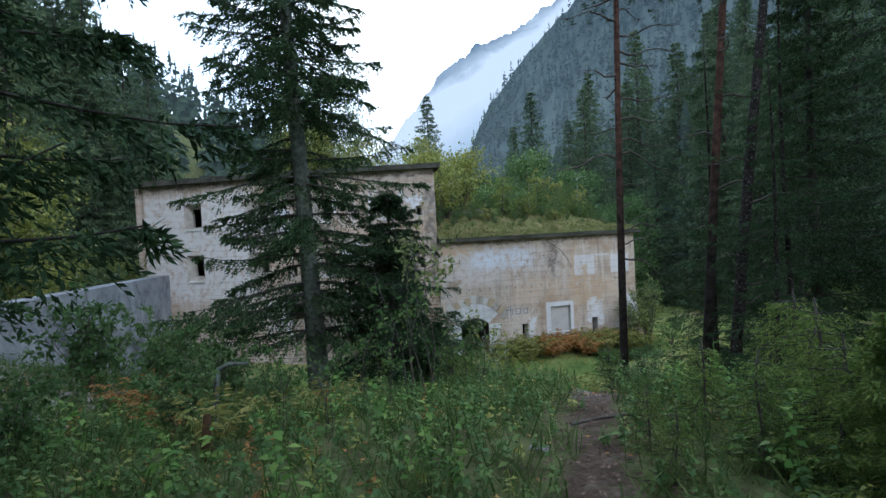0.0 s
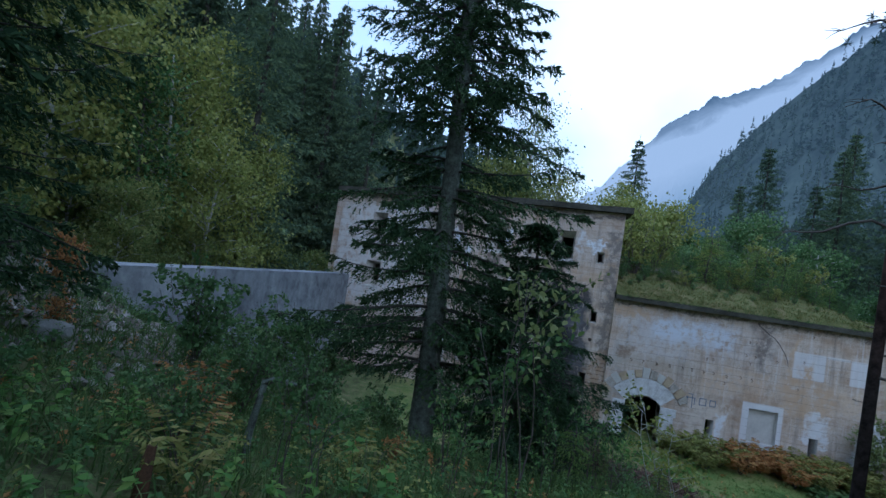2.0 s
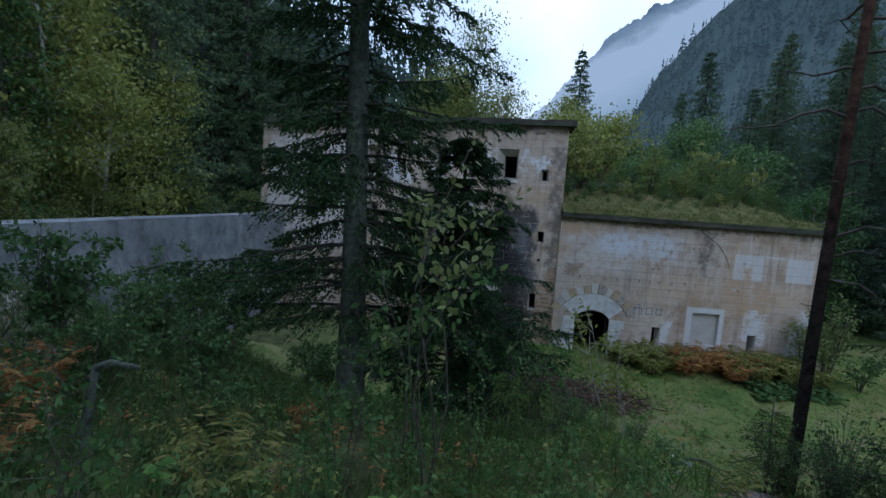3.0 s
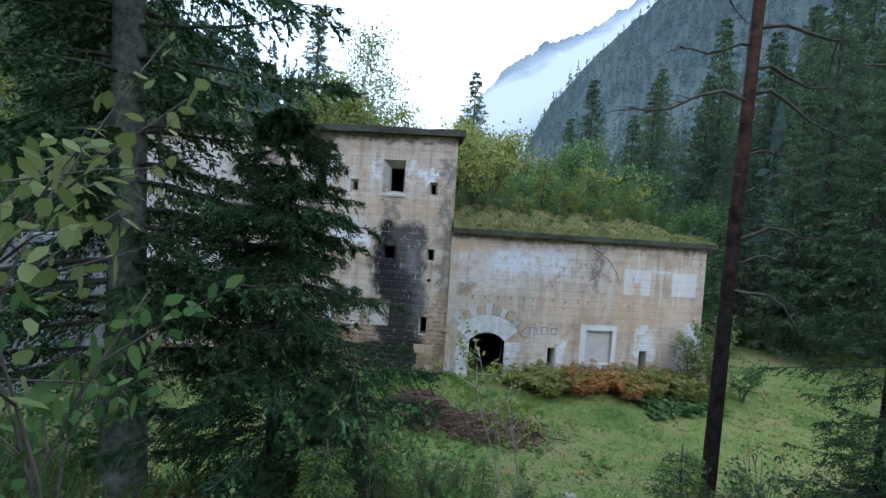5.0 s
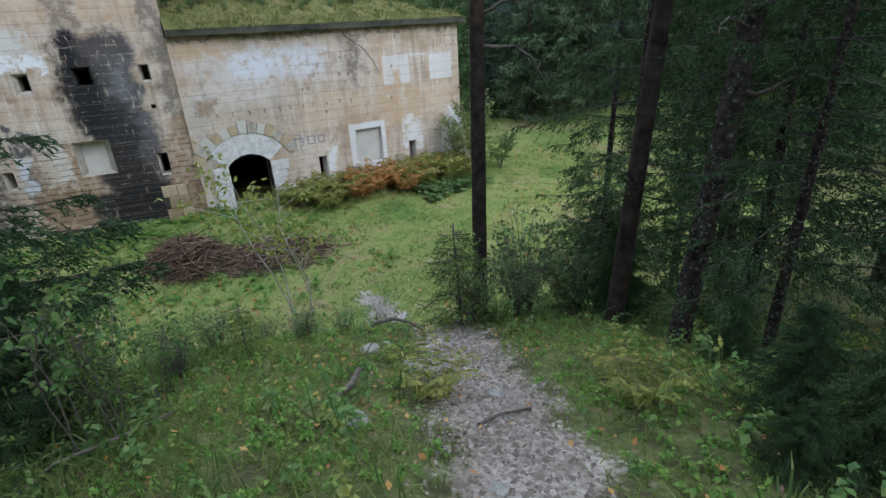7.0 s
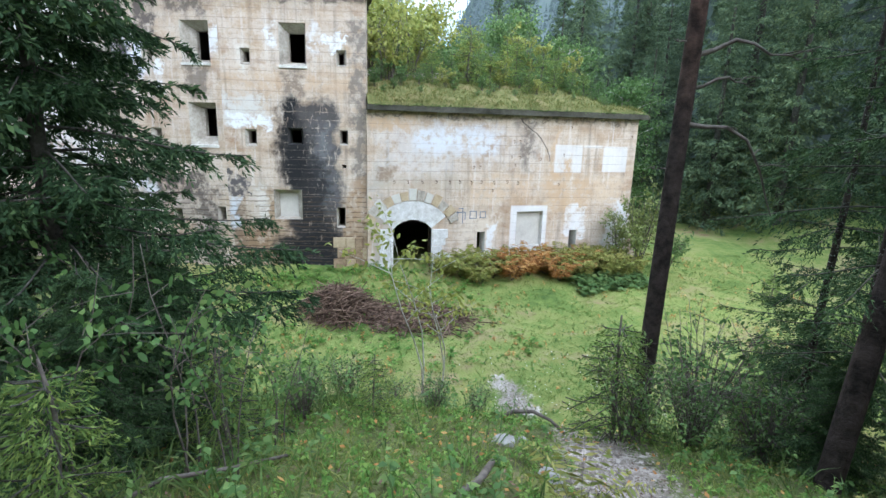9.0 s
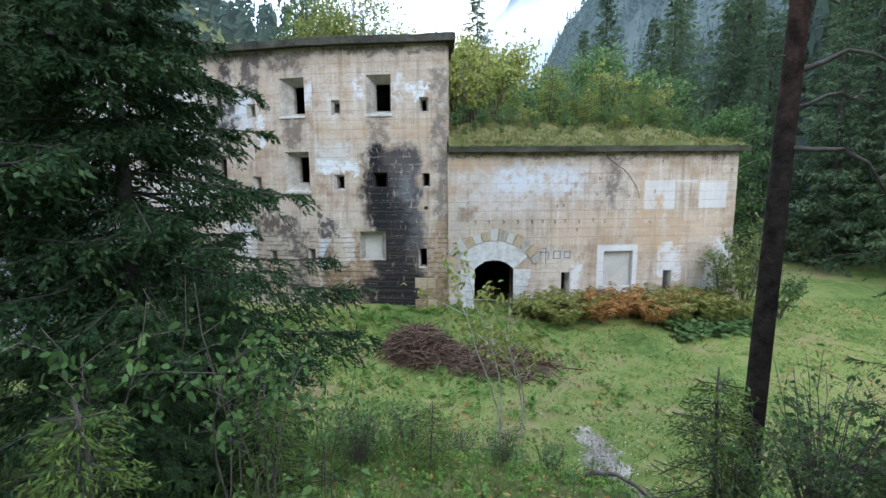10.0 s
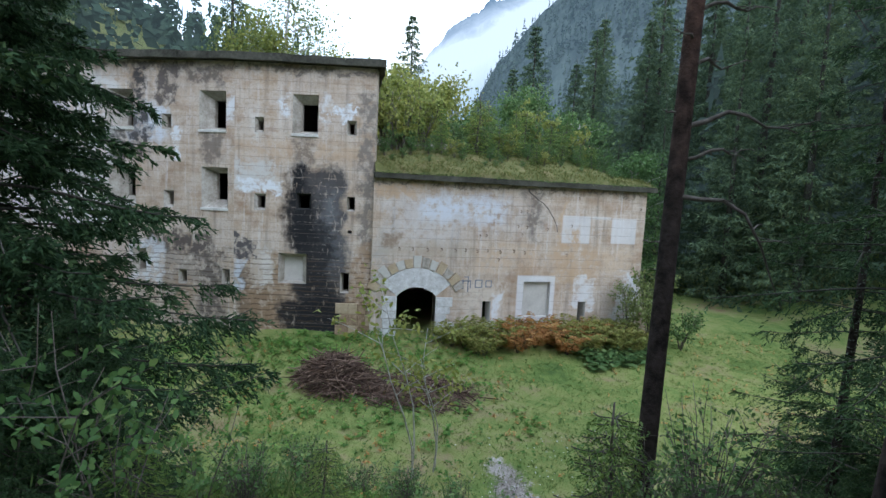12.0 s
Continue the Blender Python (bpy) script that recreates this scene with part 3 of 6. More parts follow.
def height(x, y):
    x, y = np.asarray(x, float), np.asarray(y, float)
    fall = np.interp(y, FALL_Y, FALL)
    left = step(-5.5, -9.5, x)
    fall = fall * (1 - 0.45 * left * (1 - step(20, 26, y)))
    s = 3.9 - fall - 0.24 * np.clip(x + 1.5, 0, 9) * step(2, 12, y) - 0.10 * np.clip(x - 3, 0, 12) * (1 - step(2, 12, y))
    flat = -1.15 + 0.45 * step(26, 30, y) + 0.06 * np.sin(x * 0.7) * np.cos(y * 0.5)
    g = np.maximum(s, flat) + 0.12 * np.exp(-((s - flat) / 0.5) ** 2)
    # scree mound beside the grey wall
    g = g + 2.3 * np.exp(-(((x + 13.5) / 2.6) ** 2 + ((y - 12.5) / 3.2) ** 2))
    # valley sides
    g = g + 0.55 * np.clip(-19 - x, 0, 70) + 0.42 * np.clip(x - 21, 0, 90) + 0.30 * np.clip(y - 48, 0, 90) * step(30, -10, x)
    g = g + 0.16 * np.clip(-6 - y, 0, 60)
    rough = 0.07 * np.sin(2.1 * x + 1.3 * np.sin(1.7 * y)) * np.sin(1.9 * y + 0.7) + 0.035 * np.sin(5.3 * x + 2.0) * np.sin(4.7 * y)
    rut = np.exp(-(trail_distance(x, y) / 0.5) ** 2)
    return g + rough * (1 - 0.8 * rut) * step(60, 25, np.abs(x)) - 0.07 * rut


def h1(x, y):
    return float(height(x, y))


def axis(lo, hi, a, b, fine):
    mid = list(np.arange(a, b + 1e-6, fine))
    out, s, p = [], fine, b
    while p < hi:
        s *= 1.22
        p += s
        out.append(p)
    s, p, pre = fine, a, []
    while p > lo:
        s *= 1.22
        p -= s
        pre.append(p)
    return np.array(pre[::-1] + mid + out)


gx, gy = axis(-900, 900, -17, 17, 0.22), axis(-500, 1500, 2.0, 30.5, 0.22)
GX, GY = np.meshgrid(gx, gy)
GZ = height(GX, GY)
nx, ny = len(gx), len(gy)
ids = np.arange(nx * ny).reshape(ny, nx)
faces = np.stack([ids[:-1, :-1], ids[:-1, 1:], ids[1:, 1:], ids[1:, :-1]], -1).reshape(-1, 4)
ground_me = mesh("ground", np.stack([GX, GY, GZ], -1).reshape(-1, 3).tolist(), faces.tolist(), M_GROUND, True)
for attr, val in (("trail", np.clip(1.15 - (trail_distance(GX, GY) + 0.09 * np.sin(2.9 * GY + 1) * np.sin(1.7 * GY) + 0.06 * np.sin(6.1 * GY + 3 * GX)) / (0.30 + 0.34 * step(8.5, 11.5, GY)), 0, 1) * 0.85),
                  ("gravel", step(9.6, 11.4, GY)),
                  ("meadow", step(16.5, 20.5, GY + 0.35 * GX.clip(0, 9)) * step(48, 40, GY) * step(-12, -7, GX))):
    a = ground_me.attributes.new(attr, "FLOAT", "POINT")
    a.data.foreach_set("value", np.asarray(val, np.float32).ravel())
ground = tagged(new("ground", ground_me), "mossy forest slope with a stony footpath down to a green meadow", "ground", kind="structure")


def slope_backdrop(name, profile, near, far, mat, label, seed):
    """A mountainside: profile gives the skyline's elevation against the bearing, in degrees."""
    rng = np.random.default_rng(seed)
    az = np.linspace(profile[0][0], profile[-1][0], 160)
    top = np.interp(az, [p[0] for p in profile], [p[1] for p in profile])
    jag = np.convolve(rng.normal(size=200), np.ones(5) / 5, "same")[:160] * 0.55
    verts, rows = [], 26
    for j in range(rows):
        t = j / (rows - 1)
        for i, a in enumerate(az):
            d = near + (far - near) * t
            e = math.tan(radians(top[i] + jag[i] * t)) * far
            z = -30 + (e + 30) * t ** 1.15 + rng.normal() * far * 0.004 * math.sin(math.pi * t)
            b = radians(a)
            verts.append((-2 + d * math.sin(b), 10 + d * math.cos(b), z + 4))
    n = len(az)
    f = [(j * n + i, j * n + i + 1, (j + 1) * n + i + 1, (j + 1) * n + i) for j in range(rows - 1) for i in range(n - 1)]
    return tagged(new(name, mesh(name, verts, f, mat, True)), label, "mountain", kind="structure")


SLOPE = [(12.0, 5), (13.8, 9), (15.4, 12), (17.4, 15.2), (18.6, 16.8), (20.5, 18.6), (22.8, 20.6), (25, 22.4), (26.6, 23.7), (30, 26.5), (36, 30), (45, 33), (60, 34), (90, 30)]
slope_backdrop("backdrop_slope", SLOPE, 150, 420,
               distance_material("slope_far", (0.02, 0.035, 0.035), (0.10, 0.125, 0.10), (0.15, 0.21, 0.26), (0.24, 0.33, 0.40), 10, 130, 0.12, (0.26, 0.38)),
               "steep spruce-covered mountainside with mist painted in", 3)
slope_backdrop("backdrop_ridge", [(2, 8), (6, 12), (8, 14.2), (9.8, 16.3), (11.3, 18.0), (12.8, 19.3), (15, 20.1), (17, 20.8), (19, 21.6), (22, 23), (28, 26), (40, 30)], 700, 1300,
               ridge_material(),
               "distant blue mountain ridge with drifting cloud painted on", 5)
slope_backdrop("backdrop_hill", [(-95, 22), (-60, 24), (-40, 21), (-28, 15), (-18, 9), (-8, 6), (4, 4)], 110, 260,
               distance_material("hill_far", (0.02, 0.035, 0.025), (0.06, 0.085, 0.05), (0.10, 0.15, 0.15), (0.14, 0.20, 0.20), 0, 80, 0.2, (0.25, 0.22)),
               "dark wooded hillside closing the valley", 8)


# ---- the ruined fort ----
def wall(name, origin, toward, z0, z1, holes, thick, mat, label, kind="structure", lean=0.0):
    """An upright wall from origin toward a point, with rectangular holes through it: u0, z0, u1, z1."""
    dx, dy = toward[0] - origin[0], toward[1] - origin[1]
    length, ang = math.hypot(dx, dy), math.degrees(math.atan2(dy, dx))
    inward = 1 if dx >= 0 else -1
    us = sorted({0.0, length, *[h[0] for h in holes], *[h[2] for h in holes]})
    us = [u for u in us if -1e-6 <= u <= length + 1e-6]
    zs = sorted({z0, z1, *[h[1] for h in holes], *[h[3] for h in holes]})
    zs = [z for z in zs if z0 - 1e-6 <= z <= z1 + 1e-6]
    full = [[not any(h[0] < (us[i] + us[i + 1]) / 2 < h[2] and h[1] < (zs[j] + zs[j + 1]) / 2 < h[3] for h in holes)
             for j in range(len(zs) - 1)] for i in range(len(us) - 1)]
    verts, index, out = [], {}, []

    def v(i, j, k):
        key = (i, j, k)
        if key not in index:
            index[key] = len(verts)
            verts.append((us[i], inward * (k * thick + lean * (zs[j] - z0)), zs[j]))
        return index[key]

    def solid(i, j):
        return 0 <= i < len(us) - 1 and 0 <= j < len(zs) - 1 and full[i][j]

    for i in range(len(us) - 1):
        for j in range(len(zs) - 1):
            if not full[i][j]:
                continue
            out.append((v(i, j, 0), v(i + 1, j, 0), v(i + 1, j + 1, 0), v(i, j + 1, 0)))
            out.append((v(i, j, 1), v(i, j + 1, 1), v(i + 1, j + 1, 1), v(i + 1, j, 1)))
            if not solid(i - 1, j):
                out.append((v(i, j, 0), v(i, j + 1, 0), v(i, j + 1, 1), v(i, j, 1)))
            if not solid(i + 1, j):
                out.append((v(i + 1, j, 0), v(i + 1, j, 1), v(i + 1, j + 1, 1), v(i + 1, j + 1, 0)))
            if not solid(i, j - 1):
                out.append((v(i, j, 0), v(i, j, 1), v(i + 1, j, 1), v(i + 1, j, 0)))
            if not solid(i, j + 1):
                out.append((v(i, j + 1, 0), v(i + 1, j + 1, 0), v(i + 1, j + 1, 1), v(i, j + 1, 1)))
    if inward < 0:
        out = [f[::-1] for f in out]
    ob = new(name, mesh(name, verts, out, mat))
    ob.matrix_world = pose(origin[0], origin[1], 0, 0, 0, ang)
    ob["inward"] = inward
    return tagged(ob, label, "wall", kind=kind)


def slab(name, outline, z0, z1, mat, wobble=0.0, seed=0):
    """A flat slab over an outline, its edge chipped a little."""
    rng = random.Random(seed)
    pts = []
    for (ax, ay), (bx, by) in zip(outline, outline[1:] + outline[:1]):
        n = max(1, int(math.hypot(bx - ax, by - ay) / 0.35)) if wobble else 1
        for k in range(n):
            pts.append((ax + (bx - ax) * k / n + rng.uniform(-1, 1) * wobble, ay + (by - ay) * k / n + rng.uniform(-1, 1) * wobble))
    n = len(pts)
    verts = [(x, y, z0 + rng.uniform(-0.4, 0.4) * wobble) for x, y in pts] + [(x, y, z1 + rng.uniform(-0.8, 0.6) * wobble) for x, y in pts]
    f = [tuple(range(n - 1, -1, -1)), tuple(range(n, 2 * n))] + [(i, (i + 1) % n, n + (i + 1) % n, n + i) for i in range(n)]
    return mesh(name, verts, f, mat)


A, K, L = (0.0, 30.2), (-5.0, 31.1), (-15.4, 34.6)
THICK = 0.6
# window frames and loopholes on the two tower faces: outer u0 z0 u1 z1, inner u0 z0 u1 z1
WIN_R = [
    ((2.08, 6.61, 3.01, 8.04), (2.19, 6.78, 2.74, 7.76)),
]
LOOP_R = [
    ((0.68, 6.66, 1.04, 7.21), (0.78, 6.72, 0.98, 7.12)), ((4.03, 6.62, 4.36, 7.17), (4.08, 6.72, 4.28, 7.06)),
    ((3.93, 3.80, 4.36, 4.42), (4.0, 3.9, 4.27, 4.34)), ((0.66, 3.92, 0.97, 4.46), (0.72, 3.98, 0.93, 4.42)),
    ((0.75, 3.09, 0.90, 3.22), (0.76, 3.1, 0.89, 3.21)), ((0.80, 0.85, 1.14, 1.62), (0.84, 0.9, 1.09, 1.58)),
    ((2.28, 3.90, 2.84, 4.50), (2.36, 3.95, 2.78, 4.42)),
]
WIN_L = [
    ((0.32, 6.61, 1.36, 8.03), (0.42, 6.76, 0.98, 7.75)), ((3.96, 6.61, 5.02, 8.02), (4.02, 6.74, 4.5, 7.77)),
    ((0.24, 3.78, 1.27, 5.30), (0.28, 4.12, 0.89, 5.11)), ((3.9, 3.8, 5.0, 5.24), (3.98, 4.1, 4.5, 5.08)),
    ((7.6, 6.61, 8.6, 8.02), (7.8, 6.76, 8.35, 7.75)), ((7.6, 3.8, 8.6, 5.24), (7.8, 4.1, 8.35, 5.08)),
]
LOOP_L = [
    ((2.45, 6.60, 2.84, 7.16), (2.5, 6.68, 2.72, 7.08)), ((2.36, 3.76, 2.78, 4.38), (2.4, 3.84, 2.64, 4.3)),
    ((0.14, 0.98, 0.46, 1.58), (0.18, 1.02, 0.42, 1.5)), ((1.85, 0.9, 2.2, 1.45), (1.9, 0.95, 2.14, 1.38)), ((3.5, 1.25, 4.05, 2.16), (3.58, 1.3, 3.9, 2.0)),
]
NICHE = (2.40, 1.14, 3.44, 2.26)
tower_front = wall("wall_tower_front", A, K, -1.6, 9.08, [w[0] for w in WIN_R + LOOP_R] + [NICHE], THICK, M_TOWER_R, "weathered ochre plaster wall with a tall black soot stain")
tower_left = wall("wall_tower_left", K, L, -1.6, 9.08, [w[0] for w in WIN_L + LOOP_L], THICK, M_TOWER_L, "pale weathered plaster wall with dark rain streaks")
wall("wall_tower_side", (0.02, 41.0), (0.0, 30.82), -1.6, 9.08, [], 0.5, M_SIDE, "bare plaster end wall of the tower").matrix_world = pose(-0.02, 40.6, 0, 0, 0, -90)
wall("wall_tower_back", (-15.6, 40.6), (0.0, 40.6), -1.6, 9.08, [], 0.5, M_SIDE, "plain rear wall of the tower")
wall("wall_tower_end", (-15.4, 34.9), (-15.3, 40.6), -1.6, 9.08, [], 0.5, M_SIDE, "plain far end wall of the tower")
for zf, nm in ((-0.9, "floor_ground"), (2.5, "floor_first"), (5.35, "floor_second")):
    tagged(new(nm, slab(nm, [(-0.4, 30.95), (-0.4, 40.6), (-15.2, 40.6), (-15.2, 35.4), (-5.1, 31.85)], zf - 0.2, zf, M_INSIDE)), "dark bare concrete storey floor", "floor", kind="structure")

WX1 = 11.1
ARCH = (0.98, -1.6, 2.47, 1.2)
WWIN = (5.99, 0.05, 7.13, 1.45)
SLITS = [((4.34, -0.35, 4.68, 0.65), (4.38, -0.3, 4.64, 0.62)), ((8.38, -0.35, 8.72, 0.65), (8.42, -0.3, 8.68, 0.62))]
wing_front = wall("wall_wing_front", (0.0, 30.0), (WX1, 30.0), -1.6, 5.2, [ARCH, WWIN] + [s[0] for s in SLITS], THICK, M_WING, "weathered plaster wall with ochre patches and white repairs")
wall("wall_wing_side", (WX1 - 0.05, 30.6), (WX1 + 0.4, 39.0), -1.6, 5.2, [], 0.5, M_SIDE, "plaster end wall of the low wing")
wall("wall_wing_back", (0.0, 39.0), (WX1 + 0.4, 39.0), -1.6, 5.2, [(1.3, -0.95, 2.7, 1.3)], 0.5, M_SIDE, "plain rear wall of the low wing")
tagged(new("floor_wing", slab("floor_wing", [(0.0, 30.6), (WX1, 30.6), (WX1, 39.0), (0.0, 39.0)], -1.1, -0.95, M_INSIDE)), "dark earth floor inside the wing", "floor", kind="structure")
grey_wall = wall("wall_grey", (-13.9, 17.0), (-14.2, 34.4), -2.0, 4.25, [], 0.8, M_GREYWALL, "long grey rendered retaining wall with spalled patches")
grey_wall.matrix_world = pose(-14.2, 34.4, 0, 0, 0, math.degrees(math.atan2(17.0 - 34.4, 0.3)))

tower_roof = thing("tower_roof", "chipped dark concrete roof slab with a heavy cornice", "roof", kind="structure")
part("cornice", slab("cornice", [(0.30, 29.9), (0.42, 41.0), (-15.9, 41.0), (-15.75, 34.35), (-5.05, 30.75)], 9.08, 9.34, M_CORNICE, 0.035, 4), tower_roof)
part("roof_turf", slab("roof_turf", [(-0.2, 30.6), (-0.1, 40.5), (-15.2, 40.5), (-15.2, 34.9), (-5.0, 31.4)], 9.33, 9.42, M_SOD, 0.05, 6), tower_roof, "thin moss on the roof slab")
wing_roof = thing("wing_roof", "dark concrete roof edge under a thick cover of turf", "roof", kind="structure")
part("cornice", slab("cornice", [(-0.01, 29.72), (11.4, 29.72), (11.75, 39.3), (-0.01, 39.3)], 5.2, 5.40, M_CORNICE, 0.03, 5), wing_roof)


def sod_height(x, y):
    edge = min(1.0, max(0.0, (y - 29.8) / 5.0)) * min(1.0, max(0.0, (11.5 - x) / 2.5 + 0.05))
    return 5.40 + 0.10 + 1.35 * edge ** 0.8 + 0.06 * math.sin(3.1 * x) * math.sin(2.3 * y + 1) + 0.03 * math.sin(9 * x + 4 * y)


sv, sf = [], []
for j in range(30):
    for i in range(60):
        x, y = 0.02 + 11.4 * i / 59, 29.8 + 9.2 * j / 29
        sv.append((x, y, sod_height(x, y) if 0 < j else 5.41))
for j in range(29):
    for i in range(59):
        q = j * 60 + i
        sf.append((q, q + 1, q + 61, q + 60))
part("turf", mesh("turf", sv, sf, M_SOD, True), wing_roof, "rough olive turf and moss")
part("parapet", slab("parapet", [(0.3, 35.2), (4.6, 35.2), (4.6, 35.6), (0.3, 35.6)], 6.2, 7.15, M_REVEAL, 0.03, 9), wing_roof, "low whitish parapet wall")


def reveal(host, outer, inner, deep=0.26, label="", name="window", mat=M_REVEAL, blocked=None, sill=False):
    """A splayed reveal set in a hole of a wall; outer and inner rectangles are u0 z0 u1 z1."""
    s = host["inward"]
    w = thing(name, label, "window", host.matrix_world.copy(), kind="structure")

    def rect(r, d):
        return [(r[0], s * d, r[1]), (r[2], s * d, r[1]), (r[2], s * d, r[3]), (r[0], s * d, r[3])]
    o = 0.004
    shrunk = (outer[0] + o, outer[1] + o, outer[2] - o, outer[3] - o)
    verts = rect(shrunk, -0.006) + rect(inner, deep) + rect(inner, THICK - 0.02)
    f = []
    for r in range(2):
        for k in range(4):
            q = (r * 4 + k, r * 4 + (k + 1) % 4, r * 4 + 4 + (k + 1) % 4, r * 4 + 4 + k)
            f.append(q if s > 0 else q[::-1])
    # outer faces of the surround, closed against the wall
    part("window_frame", mesh("window_frame", verts, f, mat), w)
    if sill:
        a, b_, z = outer[0] - 0.02, outer[2] + 0.02, outer[1]
        vs = [(a, -s * 0.05, z - 0.06), (b_, -s * 0.05, z - 0.06), (b_, -s * 0.05, z + 0.03), (a, -s * 0.05, z + 0.03),
              (a, s * 0.2, z - 0.06), (b_, s * 0.2, z - 0.06), (b_, s * 0.2, z + 0.07), (a, s * 0.2, z + 0.07)]
        fs = [(0, 1, 2, 3), (3, 2, 6, 7), (1, 5, 6, 2), (4, 0, 3, 7), (4, 5, 1, 0)]
        part("window_sill", mesh("window_sill", vs, fs if s > 0 else [q[::-1] for q in fs], M_STONE), w, "pale stone sill")
    if blocked:
        part("infill", mesh("infill", rect(inner, deep + 0.01), [(0, 1, 2, 3) if s > 0 else (3, 2, 1, 0)], blocked), w, "smooth rendered infill")
    return w


for host, wins, loops in ((tower_front, WIN_R, LOOP_R), (tower_left, WIN_L, LOOP_L)):
    for o, i in wins:
        reveal(host, o, i, 0.4, label="empty window opening in a splayed concrete reveal", sill=True)
    for o, i in loops:
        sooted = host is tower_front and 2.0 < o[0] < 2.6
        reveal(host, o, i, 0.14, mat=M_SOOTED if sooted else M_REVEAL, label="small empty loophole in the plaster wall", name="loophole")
for o, i in SLITS:
    reveal(wing_front, o, i, 0.12, "narrow loophole near the foot of the wall", "loophole", M_STONE)
reveal(wing_front, WWIN, (WWIN[0] + 0.03, WWIN[1], WWIN[2] - 0.03, WWIN[3] - 0.03), 0.16, "walled-up window with a pale stone surround", "window", M_STONE, M_BLOCKED)
reveal(tower_front, NICHE, (2.62, 1.2, 3.3, 2.1), 0.34, "walled-up window niche with a broken sill", "window", M_REVEAL, M_BLOCKED, False)


def arc_stone(r0, r1, a0, a1, y0, y1):
    """A wedge-shaped stone of an arch about (0, 0), angles from the top in degrees."""
    v = []
    for y in (y0, y1):
        for r, a in ((r0, a0), (r0, (a0 + a1) / 2), (r0, a1), (r1, a1), (r1, (a0 + a1) / 2), (r1, a0)):
            v.append((r * math.sin(radians(a)), y, r * math.cos(radians(a))))
    f = [(0, 5, 4, 3, 2, 1)[::-1], (6, 7, 8, 9, 10, 11)[::-1]] + [(i, i + 6, (i + 1) % 6 + 6, (i + 1) % 6)[::-1] for i in range(6)]
    return v, f


def block(x0, x1, y0, y1, z0, z1, chip=0.012):
    """A stone block with worn edges."""
    c = chip
    v = [(x0 + c, y0, z0 + c), (x1 - c, y0, z0 + c), (x1 - c, y0, z1 - c), (x0 + c, y0, z1 - c),
         (x0, y0 + c, z0), (x1, y0 + c, z0), (x1, y0 + c, z1), (x0, y0 + c, z1), (x0, y1, z0), (x1, y1, z0), (x1, y1, z1), (x0, y1, z1)]
    f = [(0, 1, 2, 3)] + [(4 + i, 4 + (i + 1) % 4, (i + 1) % 4, i) for i in range(4)] + [(8 + i, 8 + (i + 1) % 4, 4 + (i + 1) % 4, 4 + i) for i in range(4)]
    return v, f


rng = random.Random(11)
archway = thing("archway", "segmental stone arch round an open dark doorway", "archway", pose(1.725, 30.0, 0.212), kind="structure")
for k in range(11):
    a = -50 + 100 * k / 11
    part("voussoir", mesh("voussoir", *arc_stone(0.968, 1.70, a + 0.1, a + 100 / 11 - 0.1, -0.022 - rng.uniform(0, 0.005), 0.55), M_LIME), archway)
for k in range(13):
    a = -63 + 126 * k / 13
    part("voussoir", mesh("voussoir", *arc_stone(1.725, 2.05 + rng.uniform(0, 0.14), a + 0.4, a + 126 / 13 - rng.uniform(0.4, 1.6), -0.03 - rng.uniform(0, 0.03), 0.2),
                          (M_STONE_OCHRE, M_BLOCKED, M_REVEAL)[(0, 2, 1, 0, 1, 0, 1, 2, 1, 0, 2, 0, 2)[k]]), archway)
for x0, x1, mat in ((-1.24, -0.745, M_LIME), (0.745, 1.15, M_LIME)):
    z = -1.6
    while z < 0.55:
        hgt = rng.uniform(0.26, 0.38)
        top = min(z + hgt, 0.62)
        part("quoin", mesh("quoin", *block(x0 + rng.uniform(-0.08, 0.0) * (x0 < 0), x1 + rng.uniform(0, 0.45) * (x0 > 0), -0.03 - rng.uniform(0, 0.015), 0.5, z + 0.008, top - 0.008), mat), archway)
        z = top
# rough footing stones by the corner of the tower
footing = thing("footing", "courses of rough brown footing stones in the wall", "masonry", pose(-1.02, 30.384, 0, 0, 0, -10.2), kind="structure")
for row in range(4):
    u = -0.1 - 0.15 * (row % 2)
    while u < 0.9:
        w = rng.uniform(0.28, 0.5)
        v, f = block(u, u + w - 0.012, -0.03 - rng.uniform(0, 0.03), 0.15, -1.2 + row * 0.42, -0.79 + row * 0.42, 0.02)
        part("stone", mesh("stone", v, f, M_STONE_OCHRE if rng.random() < 0.35 else M_FOOT), footing)
        u += w
# splayed buttress at the far corner of the wing
bv = [(10.7, 29.98, 1.3), (11.12, 29.98, 1.3), (11.15, 31.2, 1.3), (10.7, 31.2, 1.3), (10.5, 29.75, -1.6), (11.65, 29.65, -1.6), (11.65, 31.3, -1.6), (10.5, 31.3, -1.6)]
tagged(new("buttress", mesh("buttress", bv, [(0, 1, 2, 3), (4, 5, 1, 0), (5, 6, 2, 1), (6, 7, 3, 2), (7, 4, 0, 3)], M_WING)), "stained plaster buttress at the wing's corner", "buttress", kind="structure")

